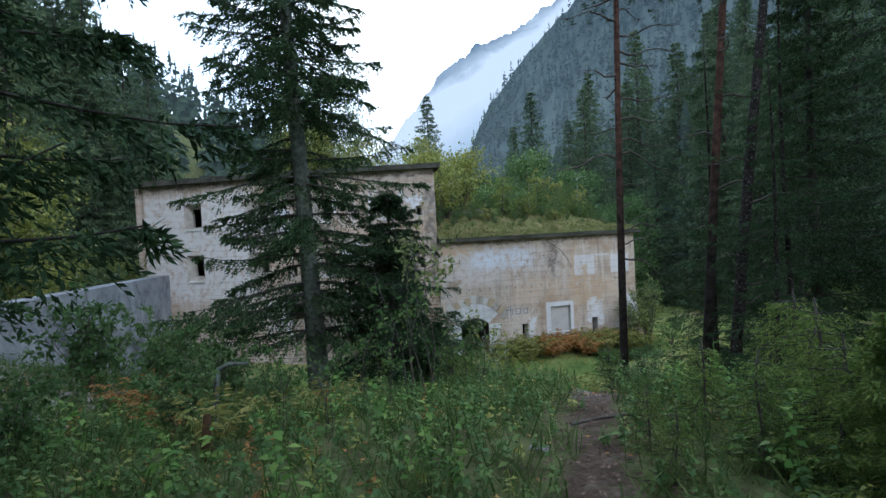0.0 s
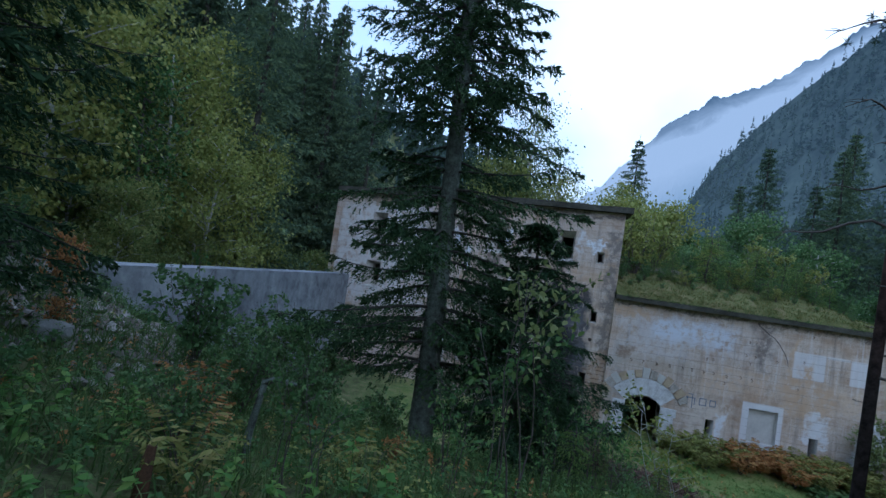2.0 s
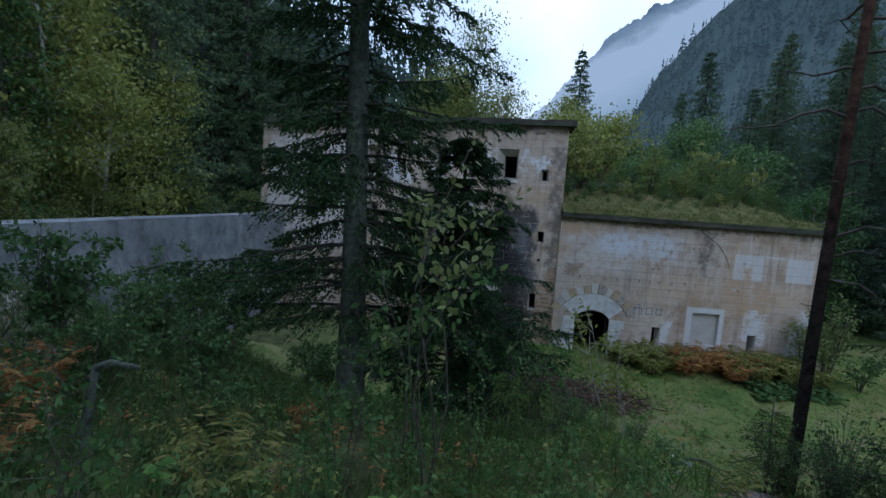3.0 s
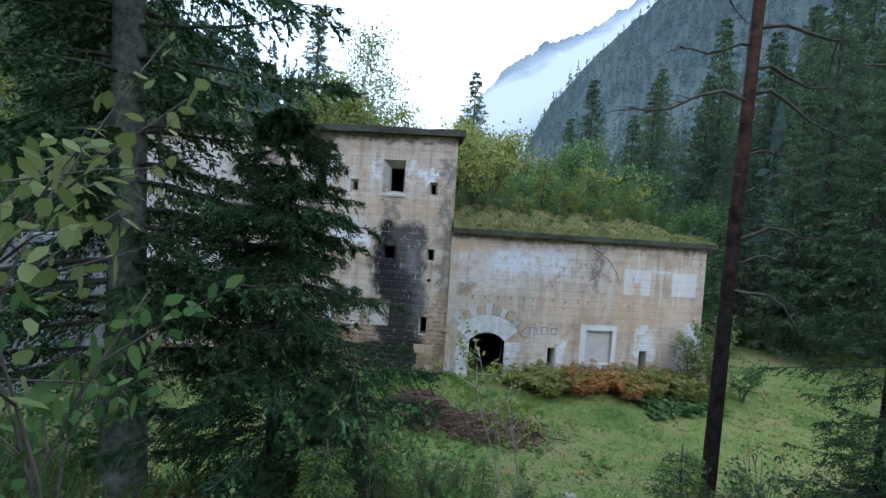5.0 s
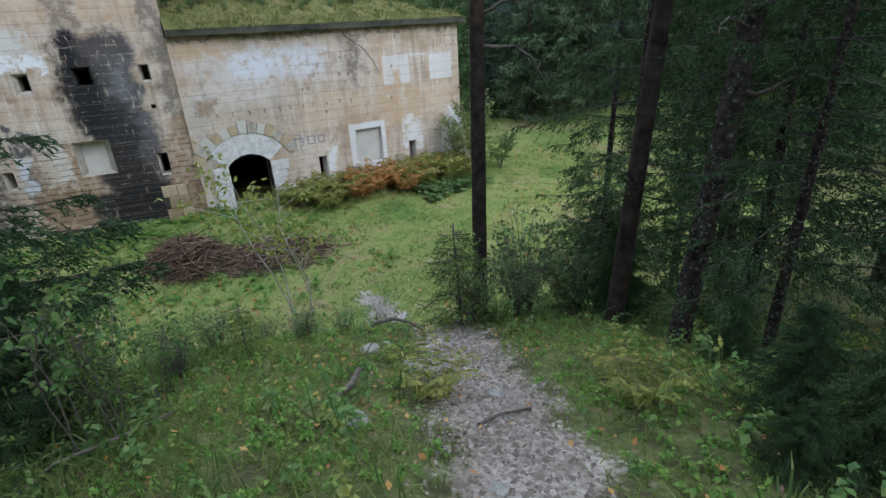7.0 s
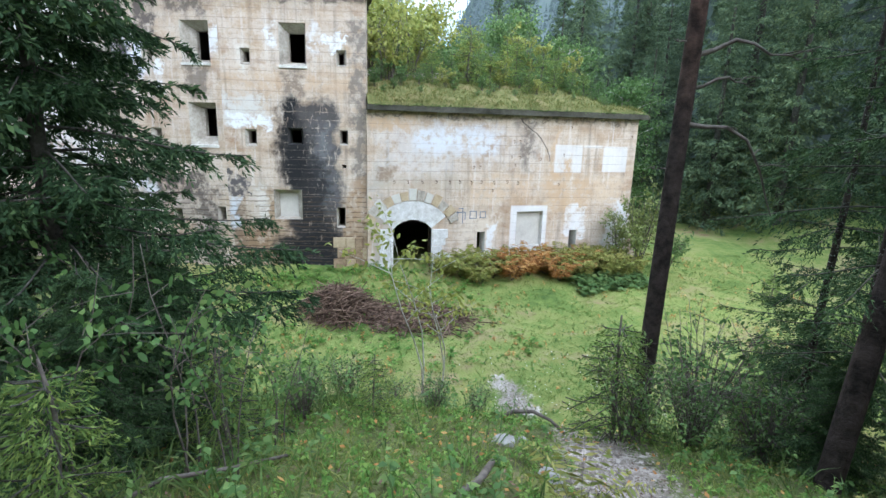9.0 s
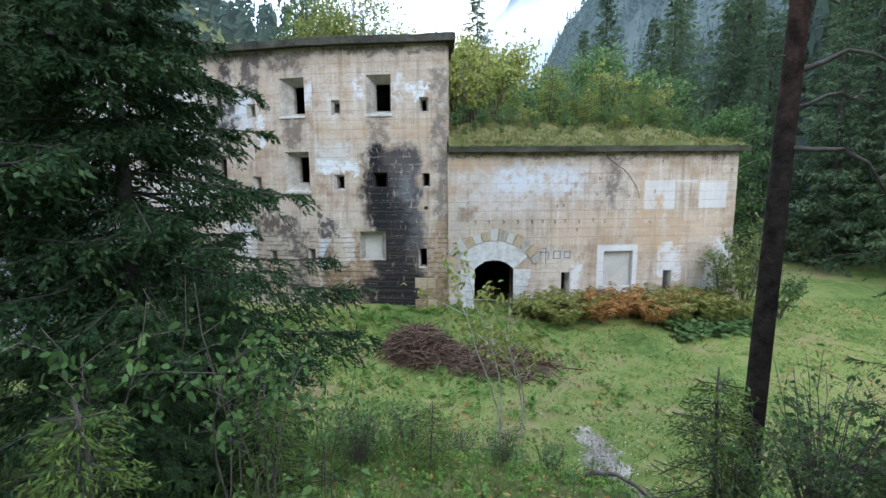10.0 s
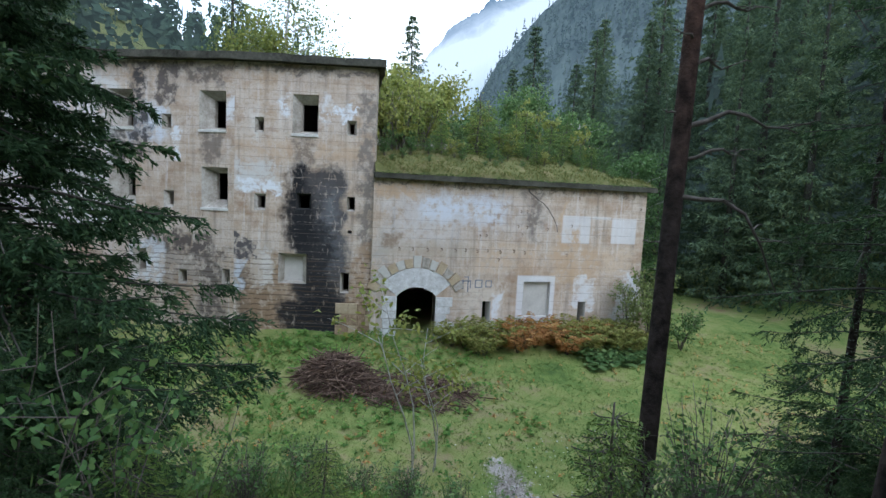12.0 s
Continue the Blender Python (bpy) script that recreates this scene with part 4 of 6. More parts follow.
# a crack runs down the wing from its cornice, and iron hooks are left in the plaster
def strip(name, points, width, y, mat, label, category):
    v, f = [], []
    for i, (px_, pz_) in enumerate(points):
        k = width * (1.0 - 0.7 * i / len(points))
        v += [(px_ - k, y, pz_ - k * 0.5), (px_ + k, y, pz_ + k * 0.5), (px_ + k * 0.7, y + 0.02, pz_ + k * 0.5), (px_ - k * 0.7, y + 0.02, pz_ - k * 0.5)]
    for i in range(len(points) - 1):
        f += [(4 * i, 4 * i + 1, 4 * i + 5, 4 * i + 4), (4 * i + 1, 4 * i + 2, 4 * i + 6, 4 * i + 5), (4 * i + 3, 4 * i, 4 * i + 4, 4 * i + 7)]
    return tagged(new(name, mesh(name, v, f, mat)), label, category, kind="structure")


strip("crack", [(5.95, 5.1), (6.02, 4.95), (6.22, 4.82), (6.38, 4.68), (6.62, 4.55), (6.82, 4.35), (6.98, 4.12), (7.1, 3.95), (7.22, 3.7), (7.28, 3.45)], 0.028, 29.993, M_TWIG, "jagged dark crack in the plaster of the wing", "crack")


def hook(x, z, r, label, group):
    pts = [(r * math.cos(a), -0.03, r * math.sin(a) * 1.4) for a in np.linspace(-2.2, 2.6, 9)]
    t = new("wall_ring", tubes("wall_ring", [(pts, [0.010] * 9), ([(0, 0.05, r * 1.3), (0, -0.04, r * 1.3)], [0.018, 0.014])], M_IRON, 5))
    t.location = (x, 30.0, z)
    return tagged(t, label, "ring", group)


for i, hx in enumerate((1.0, 1.52, 2.08, 2.62, 3.15, 3.55, 4.02, 4.42, 4.95, 5.5, 5.95)):
    hook(hx, 2.62 + 0.02 * math.sin(3 * i), 0.038, "small rusty iron ring fixed in the plaster", "iron rings on the wing wall")
for hx, hz in ((5.7, 4.2), (5.95, 4.22), (5.62, 3.62), (5.98, 3.6), (5.8, 3.3), (7.85, 3.72), (8.1, 4.82), (7.72, 2.55), (4.9, 2.3), (4.1, 3.2), (10.85, 4.5), (6.85, 3.55), (4.35, 3.22)):
    hook(hx, hz, 0.032, "bent iron stub sticking out of the plaster", "iron stubs on the wing wall")
# faded daubed marks that can no longer be read
daub = thing("wall_marks", "faded dark blue daubed marks on the plaster", "graffiti", pose(0, 29.994, 0), kind="structure")
M_DAUB = plain("daub_blue", (0.10, 0.12, 0.17), (0.30, 0.32, 0.38), 8.0)
for x0, x1, z0, z1 in ((3.45, 3.85, 1.42, 1.47), (3.5, 3.54, 1.12, 1.5), (3.7, 3.74, 1.0, 1.62), (3.8, 3.84, 1.15, 1.45), (4.0, 4.3, 1.46, 1.5), (4.0, 4.3, 1.18, 1.22), (4.0, 4.04, 1.18, 1.5), (4.26, 4.3, 1.18, 1.5), (4.42, 4.68, 1.44, 1.48), (4.42, 4.68, 1.2, 1.24), (4.42, 4.46, 1.2, 1.48), (4.64, 4.68, 1.2, 1.48), (3.55, 3.75, 1.58, 1.62)):
    part("stroke", mesh("stroke", [(x0, 0, z0), (x1, 0, z0 + 0.01), (x1, 0, z1), (x0, 0, z1 - 0.01), (x0, 0.01, z0), (x1, 0.01, z0), (x1, 0.01, z1), (x0, 0.01, z1)], [(0, 1, 2, 3), (0, 4, 5, 1), (3, 2, 6, 7)], M_DAUB), daub)


# ---- trees ----
def spruce_parts(h, r, seed, steps, per, twigs, needles, spray, trunk_r, low=0.06, lean=0.0, limbs=True, thick=1.0, gaps=0.08, power=0.75, bare_side=0.0):
    """Trunk and crown of a spruce: drooping branches with hanging twigs of needles."""
    rng = np.random.default_rng(seed)
    pts = [(lean * h * t + 0.03 * math.sin(5 * t + seed), 0.02 * math.sin(7 * t), h * t) for t in np.linspace(0, 1, 9)]
    lines = [([(pts[0][0], pts[0][1], -0.5)] + pts, [trunk_r * 1.4] + [trunk_r * (1.15 if t == 0 else 1) * (1 - t) ** 0.8 + 0.008 for t in np.linspace(0, 1, 9)])]
    out = []
    for i in range(steps):
        t = low + (0.985 - low) * (i + rng.uniform(-0.3, 0.3)) / steps
        t = min(max(t, low), 0.985)
        reach = r * (1 - t) ** power * (0.72 + 0.28 * min(1, t / 0.25))
        fade = 0.55 + 0.45 * (1 - t) if power > 0.8 else 1.0
        for k in range(per):
            if rng.random() < gaps:
                continue
            a = 2 * math.pi * (k + rng.uniform(0, 1)) / per + i * 1.1
            if t < 0.42 and math.sin(a) < -0.55 and rng.random() < bare_side:
                continue
            ln = reach * rng.uniform(0.5, 1.15) + 0.08
            out_d = np.array([math.cos(a), math.sin(a), 0.0])
            base = np.array([lean * h * t, 0, h * t])
            sag, lift = rng.uniform(0.25, 0.55), rng.uniform(0.1, 0.3)
            s = np.linspace(0, 1, 6)
            path = base + out_d * (s * ln)[:, None] + np.array([0, 0, 1.0]) * (ln * (0.12 * s - sag * s ** 1.6 + lift * s ** 3))[:, None]
            if limbs:
                lines.append((path.tolist(), [max(0.005, trunk_r * 0.13 * (1 - q) * min(1, ln / 1.5) + 0.004) for q in s]))
            side_d = np.array([-math.sin(a), math.cos(a), 0.0])
            n = max(3, int(twigs * (0.35 + 0.65 * ln / r)))
            sp = rng.uniform(0.1, 1.0, n)
            at = np.stack([np.interp(sp, s, path[:, c]) for c in range(3)], 1)
            sg = rng.choice([-1.0, 1.0], n)
            way = unit(out_d * rng.uniform(0.5, 1.0, n)[:, None] + side_d * (sg * rng.uniform(0.2, 1.0, n))[:, None] + np.array([0, 0, 1.0]) * rng.uniform(-0.8, 0.05, n)[:, None])
            tl = np.clip((0.10 + 0.32 * ln * (1.05 - sp)) * rng.uniform(0.6, 1.2, n), 0.1, 0.8)
            for q in range(needles):
                f = (q + rng.uniform(0, 1, n)) / needles
                b = at + way * (tl * f)[:, None] + np.array([0, 0, -1.0]) * (0.3 * tl * f ** 2)[:, None]
                d = unit(way + rng.normal(size=(n, 3)) * 0.5 + np.array([0, 0, -0.2]))
                out.append(sprays(b, d, fade * spray * rng.uniform(0.7, 1.4, n), thick * fade * spray * rng.uniform(0.11, 0.22, n), rng))
    return lines, np.concatenate(out)


def spruce(label, m, data, mat_bark, mat_leaf, group=""):
    t = thing("spruce_tree", label, "tree", m, group)
    lines, crown = data
    part("trunk", tubes("trunk", lines[:1], mat_bark, 12), t)
    if len(lines) > 1:
        tagged(part("crown_wood", tubes("crown_wood", lines[1:], M_BARK_DARK, 5), t), "dark bare wood inside the crown", kind="stuff")
    part("crown", quads("crown", crown, mat_leaf), t)
    return t


def at_ground(x, y, turn=0.0, size=1.0, sink=0.05):
    return place(x, y, h1(x, y) - sink, turn, size)


near_a = spruce_parts(16.0, 3.2, 1, 50, 6, 68, 18, 0.07, 0.22, 0.11, -0.025, thick=1.2, gaps=0.1, bare_side=0.55)
near_b = spruce_parts(5.0, 2.3, 2, 30, 6, 60, 20, 0.058, 0.08, 0.03, gaps=0.1, power=0.68, thick=0.85)
near_d = spruce_parts(14.0, 2.0, 12, 40, 7, 46, 13, 0.07, 0.14, 0.05, gaps=0.08, thick=1.15)
near_c = spruce_parts(17.0, 3.0, 3, 38, 5, 38, 12, 0.07, 0.12, 0.05, gaps=0.16, thick=1.1)
big_spruce = spruce("tall dark spruce with a lichen-covered grey trunk", at_ground(-5.45, 15.8, 10), near_a, M_BARK_LICHEN, M_SPRUCE)
young_spruce = spruce("bushy young spruce with dense drooping branches", at_ground(-3.75, 15.75, 70, 0.98), near_b, M_BARK_SPRUCE, M_SPRUCE)
tagged(copy_thing(young_spruce, at_ground(5.3, 16.6, 140, 0.5)), "low bushy spruce at the edge of the meadow")
for x, y, s in ((-2.9, 15.1, 0.36), (-3.1, 14.5, 0.3), (1.57, 11.83, 0.20), (1.32, 11.34, 0.22), (2.48, 12.71, 0.16), (0.93, 11.54, 0.13)):
    tagged(copy_thing(young_spruce, at_ground(x, y, 90 * x, s)), "low bushy spruce on the slope beside the path", group="low spruces beside the path")
side_spruce = spruce("dark spruce with low branches beside the path", at_ground(6.0, 12.2, 200), near_c, M_BARK_DARK, M_SPRUCE, "spruces on the slope")
dense_spruce = spruce("dark spruce with drooping boughs overhanging the slope", at_ground(-6.9, 7.25, 60, 0.9), spruce_parts(13.0, 2.1, 15, 36, 6, 56, 16, 0.062, 0.11, 0.15, gaps=0.22, thick=1.0, power=0.6), M_BARK_DARK, M_SPRUCE, "dense spruces on the slope")
thick_spruce = spruce("dense dark spruce with branches down to the ground", at_ground(-10.4, 10.6, 10, 1.1), near_d, M_BARK_DARK, M_SPRUCE, "dense spruces on the slope")
for x, y, turn, size in ((-9.6, 6.4, 150, 1.1), (7.2, 15.4, 120, 1.0), (-7.3, 2.2, 90, 1.0)):
    copy_thing(thick_spruce, at_ground(x, y, turn, size))
open_spruce = spruce("thin spruce with sparse drooping boughs above the meadow", at_ground(3.75, 14.9, 30), spruce_parts(9.0, 1.75, 14, 28, 5, 40, 14, 0.055, 0.06, 0.05, gaps=0.42, thick=0.8, power=0.6), M_BARK_SPOTTED, M_SPRUCE, "thin spruces above the meadow")
for x, y, turn, size in ((3.35, 12.75, 130, 0.8), (4.5, 13.6, 250, 1.05), (4.9, 16.3, 80, 0.9)):
    copy_thing(open_spruce, at_ground(x, y, turn, size))
bright_spruce = spruce("waist-high young spruce with fresh green tips beside the trail", at_ground(-2.1, 6.5, 20, 0.24), spruce_parts(5.0, 2.4, 22, 24, 6, 34, 9, 0.15, 0.06, 0.03, gaps=0.1, power=0.68, thick=0.8), M_BARK_SPRUCE, M_NEEDLE_YOUNG, "young spruces beside the trail")
for x, y, turn, size in ((-1.5, 7.3, 100, 0.3), (-1.6, 5.9, 200, 0.26), (-0.7, 6.6, 310, 0.32), (-2.35, 5.75, 150, 0.17), (-1.0, 8.2, 60, 0.3), (-0.2, 7.6, 250, 0.36)):
    copy_thing(bright_spruce, at_ground(x, y, turn, size))
tagged(copy_thing(young_spruce, at_ground(3.4, 14.75, 40, 0.32)), "low bushy spruce at the foot of the leaning pine")
GROVE = [(6.6, 9.6, 110, 0.95), (4.6, 8.4, 300, 0.9), (8.6, 13.4, 250, 1.05), (-10.2, 9.4, 150, 0.8), (-8.9, 4.2, 210, 0.95), (5.0, 3.0, 0, 1.0), (-8.4, 0.5, 33, 0.9), (8.6, 17.2, 20, 0.75)]
for x, y, turn, size in GROVE:
    copy_thing(side_spruce, at_ground(x, y, turn, size))
mid_a = spruce_parts(16.0, 3.9, 5, 50, 6, 30, 4, 0.24, 0.20, 0.04, limbs=False, thick=1.2, power=0.95)
mid_b = spruce_parts(12.0, 2.9, 6, 40, 6, 28, 4, 0.20, 0.16, 0.03, limbs=False, thick=1.2, power=0.95)
FORT_SPRUCES = "spruces behind the fort"
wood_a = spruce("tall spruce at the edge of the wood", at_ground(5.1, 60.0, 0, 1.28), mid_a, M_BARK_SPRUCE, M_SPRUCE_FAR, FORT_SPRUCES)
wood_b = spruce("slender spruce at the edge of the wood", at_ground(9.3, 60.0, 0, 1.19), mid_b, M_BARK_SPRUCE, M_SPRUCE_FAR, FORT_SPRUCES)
rng = random.Random(21)
# named ones on the skyline and beside the wing, then the belt of wood round the clearing
STANDS = [(-9.8, 55, 1.1, 0), (-14.5, 54, 0.95, 1), (-20, 50, 1.1, 0), (17.4, 60, 1.1, 0), (20.5, 57, 0.95, 0), (24.0, 60, 1.1, 0), (25.5, 53, 1.05, 0), (18.0, 68, 1.0, 0), (15.0, 70, 0.75, 1), (21.5, 50, 0.75, 1),
          (27, 47, 1.05, 0), (18.6, 40, 0.62, 0), (20.8, 36.5, 0.8, 0), (22.8, 33.5, 0.9, 0), (24.5, 38.5, 1.1, 0), (21.2, 42.5, 1.0, 1), (26.0, 29.5, 0.95, 0), (24.0, 26.0, 0.8, 1), (28.5, 33.5, 1.1, 0), (27.0, 23.5, 0.9, 0), (22.5, 20.5, 0.85, 1), (25.5, 18.0, 1.0, 0), (20.5, 16.0, 0.9, 0), (29.5, 27.0, 1.1, 0), (16.0, 47.0, 0.6, 1), (19.2, 45.5, 0.7, 1)]
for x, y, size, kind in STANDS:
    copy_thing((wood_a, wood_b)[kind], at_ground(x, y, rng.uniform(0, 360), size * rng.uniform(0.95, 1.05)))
left_wood = copy_thing(wood_a, at_ground(-19, 30, 10, 1.1))
tagged(left_wood, "dense dark spruce on the wooded hillside", group="spruces on the hillside")
for k in range(46):
    x, y = rng.uniform(-42, -22), rng.uniform(12, 60)
    if x > -22 and 12 < y < 30 and rng.random() < 0.5:
        x -= 6
    copy_thing(left_wood, at_ground(x, y, rng.uniform(0, 360), rng.uniform(0.8, 1.3)))
for k in range(16):
    copy_thing(left_wood, at_ground(rng.uniform(-16, 10), rng.uniform(-22, -5), rng.uniform(0, 360), rng.uniform(0.8, 1.2)))
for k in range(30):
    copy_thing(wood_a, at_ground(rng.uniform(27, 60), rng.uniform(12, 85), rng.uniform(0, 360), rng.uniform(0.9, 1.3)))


def far_wood(name, label, spots, seed, mat):
    """Far trees, too many to count: narrow ragged cones of drooping tufts."""
    r = np.random.default_rng(seed)
    out = []
    for x, y, z, h in spots:
        n = 34
        t = r.uniform(0.02, 1, n) ** 0.8
        a = r.uniform(0, 2 * math.pi, n)
        rad = 0.19 * h * (1 - t) + 0.02 * h
        b = np.stack([x + 0 * a, y + 0 * a, z + h * t], 1)
        d = unit(np.stack([np.cos(a), np.sin(a), -0.55 + 0 * a], 1))
        out.append(sprays(b, d, rad * r.uniform(0.8, 1.5, n), rad * r.uniform(0.25, 0.45, n) + 0.1, r))
        b0 = np.array([[x, y, z + 0.72 * h]])
        out.append(sprays(b0, np.array([[0, 0, 1.0]]), np.array([0.3 * h]), np.array([0.03 * h]), r))
    return tagged(new(name, quads(name, np.concatenate(out), mat)), label, "wood", kind="stuff")


# these trees carry the slopes' haze as glow in their material
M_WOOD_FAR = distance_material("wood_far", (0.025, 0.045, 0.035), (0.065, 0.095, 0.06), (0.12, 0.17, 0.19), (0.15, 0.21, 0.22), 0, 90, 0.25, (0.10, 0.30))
spots = []
for k in range(1100):
    x, y = rng.uniform(-110, 120), rng.uniform(30, 170)
    if x > -22 - 0.1 * y and x < 24 and y < 88:
        continue
    if -3 < math.degrees(math.atan2(x + 2, y - 10)) < 13 and y < 150:
        continue
    spots.append((x, y, h1(x, y), rng.uniform(9, 17)))
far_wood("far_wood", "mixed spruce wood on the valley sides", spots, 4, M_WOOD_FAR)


def mountain_spots():
    out = []
    for k in range(2600):
        a = rng.uniform(14, 52)
        t = rng.uniform(0.02, 0.98)
        top = np.interp(a, [p[0] for p in SLOPE], [p[1] for p in SLOPE])
        d = 150 + 270 * t
        z = -30 + (math.tan(radians(top)) * 420 + 30) * t ** 1.15 + 4
        out.append((-2 + d * math.sin(radians(a)), 10 + d * math.cos(radians(a)), z - 3, rng.uniform(6, 17)))
    return out


# mist over the mountain trees is emitted by their own surface
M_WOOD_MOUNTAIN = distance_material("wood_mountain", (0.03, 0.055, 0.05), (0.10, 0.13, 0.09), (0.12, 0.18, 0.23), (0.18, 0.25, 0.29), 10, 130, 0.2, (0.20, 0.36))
far_wood("mountain_wood", "spruce forest on the mountainside with painted-in mist", mountain_spots(), 9, M_WOOD_MOUNTAIN)


# ---- pines beside the path ----
def pine(m, h, r, lean, dead, crown, seed, label, bark=None):
    g = np.random.default_rng(seed)
    t = thing("pine_tree", label, "tree", m)
    zs = np.linspace(0, 1, 10)
    line = [(lean * h * q + 0.03 * math.sin(4 * q + seed), 0.03 * math.sin(6 * q), h * q) for q in zs]
    part("trunk", tubes("trunk", [([(0, 0, -0.5)] + line, [r * 1.35] + [r * (1.0 - 0.6 * q) for q in zs])], bark or M_BARK_PINE, 12), t)
    for z, a, ln, drop in dead:
        b = np.array([lean * z, 0, z])
        d = np.array([math.cos(radians(a)), math.sin(radians(a)), 0])
        bend = g.uniform(-0.25, 0.25)
        sd = np.array([-d[1], d[0], 0])
        q = np.linspace(0, 1, 7)
        path = b + d * (q * ln)[:, None] + np.array([0, 0, 1.0]) * (ln * (0.15 * q - drop * q ** 2))[:, None] + sd * (bend * ln * np.sin(q * 3))[:, None]
        path += np.array([0, 0, 1.0]) * (0.05 * ln * np.sin(q * 9 + z))[:, None] + sd * (0.05 * ln * np.sin(q * 7 + 2 * z))[:, None] * q[:, None]
        lines = [(path.tolist(), [0.026 * (1 - 0.85 * v) * min(1.2, 0.5 + ln / 2) for v in q])]
        for k in range(int(3 + ln * 3)):
            f = g.uniform(0.3, 0.95)
            p = np.array([np.interp(f, q, path[:, c]) for c in range(3)])
            w = unit(d + sd * g.choice([-1, 1]) * g.uniform(0.5, 1.2) + np.array([0, 0, g.uniform(-0.6, 0.3)]))
            l2 = g.uniform(0.1, 0.4) * ln * 0.6
            lines.append(([p.tolist(), (p + w * l2 * 0.5 + np.array([0, 0, 0.02])).tolist(), (p + w * l2).tolist()], [0.008, 0.006, 0.003]))
        part("dead_branch", tubes("dead_branch", lines, M_TWIG, 5), t, "bare dead branch")
    out, lines = [], []
    for k in range(crown):
        f = g.uniform(0.62, 1.0)
        a = g.uniform(0, 2 * math.pi)
        ln = g.uniform(0.9, 2.4) * (1.25 - f)* 1.6
        b = np.array([lean * h * f, 0, h * f])
        d = np.array([math.cos(a), math.sin(a), g.uniform(-0.25, 0.35)])
        lines.append(([b.tolist(), (b + d * ln * 0.5).tolist(), (b + d * ln + np.array([0, 0, 0.1])).tolist()], [0.035, 0.022, 0.008]))
        for c in range(9):
            o = b + d * ln * g.uniform(0.5, 1.05) + g.normal(size=3) * 0.22
            n = 26
            w = unit(g.normal(size=(n, 3)) + d * 0.6)
            out.append(sprays(np.repeat(o[None], n, 0), w, g.uniform(0.10, 0.17, n), np.full(n, 0.008), g))
    tagged(part("crown_wood", tubes("crown_wood", lines, M_BARK_PINE, 5), t), "reddish bare wood inside the crown", kind="stuff")
    part("crown", quads("crown", np.concatenate(out), M_PINE), t)
    return t


zp = h1(1.88, 15.9)
DEAD = [(7.2 - zp, 188, 2.0, 0.42), (7.3 - zp, -20, 1.6, 0.85), (7.6 - zp, 5, 1.9, 0.30), (6.5 - zp, 12, 0.8, 0.02), (6.0 - zp, 20, 0.9, 0.0), (5.45 - zp, -5, 1.45, 0.12), (5.1 - zp, 10, 0.85, 0.0), (4.75 - zp, -12, 1.2, 1.1),
        (7.9 - zp, 160, 1.1, 0.2), (8.1 - zp, 20, 1.7, 0.25), (8.6 - zp, -30, 1.5, 0.3), (9.2 - zp, 200, 1.3, 0.2), (8.9 - zp, 60, 1.4, 0.2), (9.8 - zp, -10, 1.6, 0.15), (10.6 - zp, 170, 1.5, 0.1), (4.2 - zp, 100, 0.35, 0.0),
        (6.2 - zp, 190, 0.3, 0.0), (5.5 - zp, 175, 0.25, 0.0), (9.5 - zp, 30, 1.5, 0.2), (10.2 - zp, -40, 1.4, 0.15), (11.0 - zp, 30, 1.6, 0.1)]
pine(at_ground(1.88, 15.9), 16.0, 0.104, 0.03, DEAD, 26, 2, "slender pine with a dark foot and reddish upper trunk")
pine(at_ground(2.98, 14.45), 15.0, 0.115, 0.10, [(3.2, 20, 1.2, 0.2), (4.1, 200, 0.9, 0.1), (5.0, -40, 1.4, 0.2), (6.2, 120, 1.2, 0.1), (7.0, 0, 1.4, 0.2), (8.0, 220, 1.2, 0.15)], 24, 7, "leaning pine at the edge of the slope, reddish higher up", M_BARK_PINE)
pine(at_ground(2.83, 13.45), 14.0, 0.125, 0.14, [(1.6, -10, 0.9, 0.2), (2.0, 15, 1.1, 0.1), (2.3, 0, 1.2, 0.15), (2.7, -25, 1.2, 0.1), (3.3, 190, 0.8, 0.2), (3.6, 30, 1.3, 0.1), (4.4, -15, 1.4, 0.1), (5.2, 160, 1.1, 0.2)], 20, 9, "dark pine trunk dotted with tufts of pale lichen", M_BARK_SPOTTED)


# ---- broadleaved trees, shrubs and saplings ----
def leaves(base, way, length, width, g):
    """Six-cornered leaves, widest below the middle, with a drooping tip."""
    n = len(base)
    side = unit(np.cross(way, g.normal(size=(n, 3)))) * width[:, None]
    run = way * length[:, None]
    droop = np.array([0, 0, -1.0]) * (length * 0.12)[:, None]
    a, b = base + run * 0.3, base + run * 0.68 + droop * 0.4
    return np.stack([base, a + side, b + side * 0.8, base + run + droop, b - side * 0.8, a - side], 1)


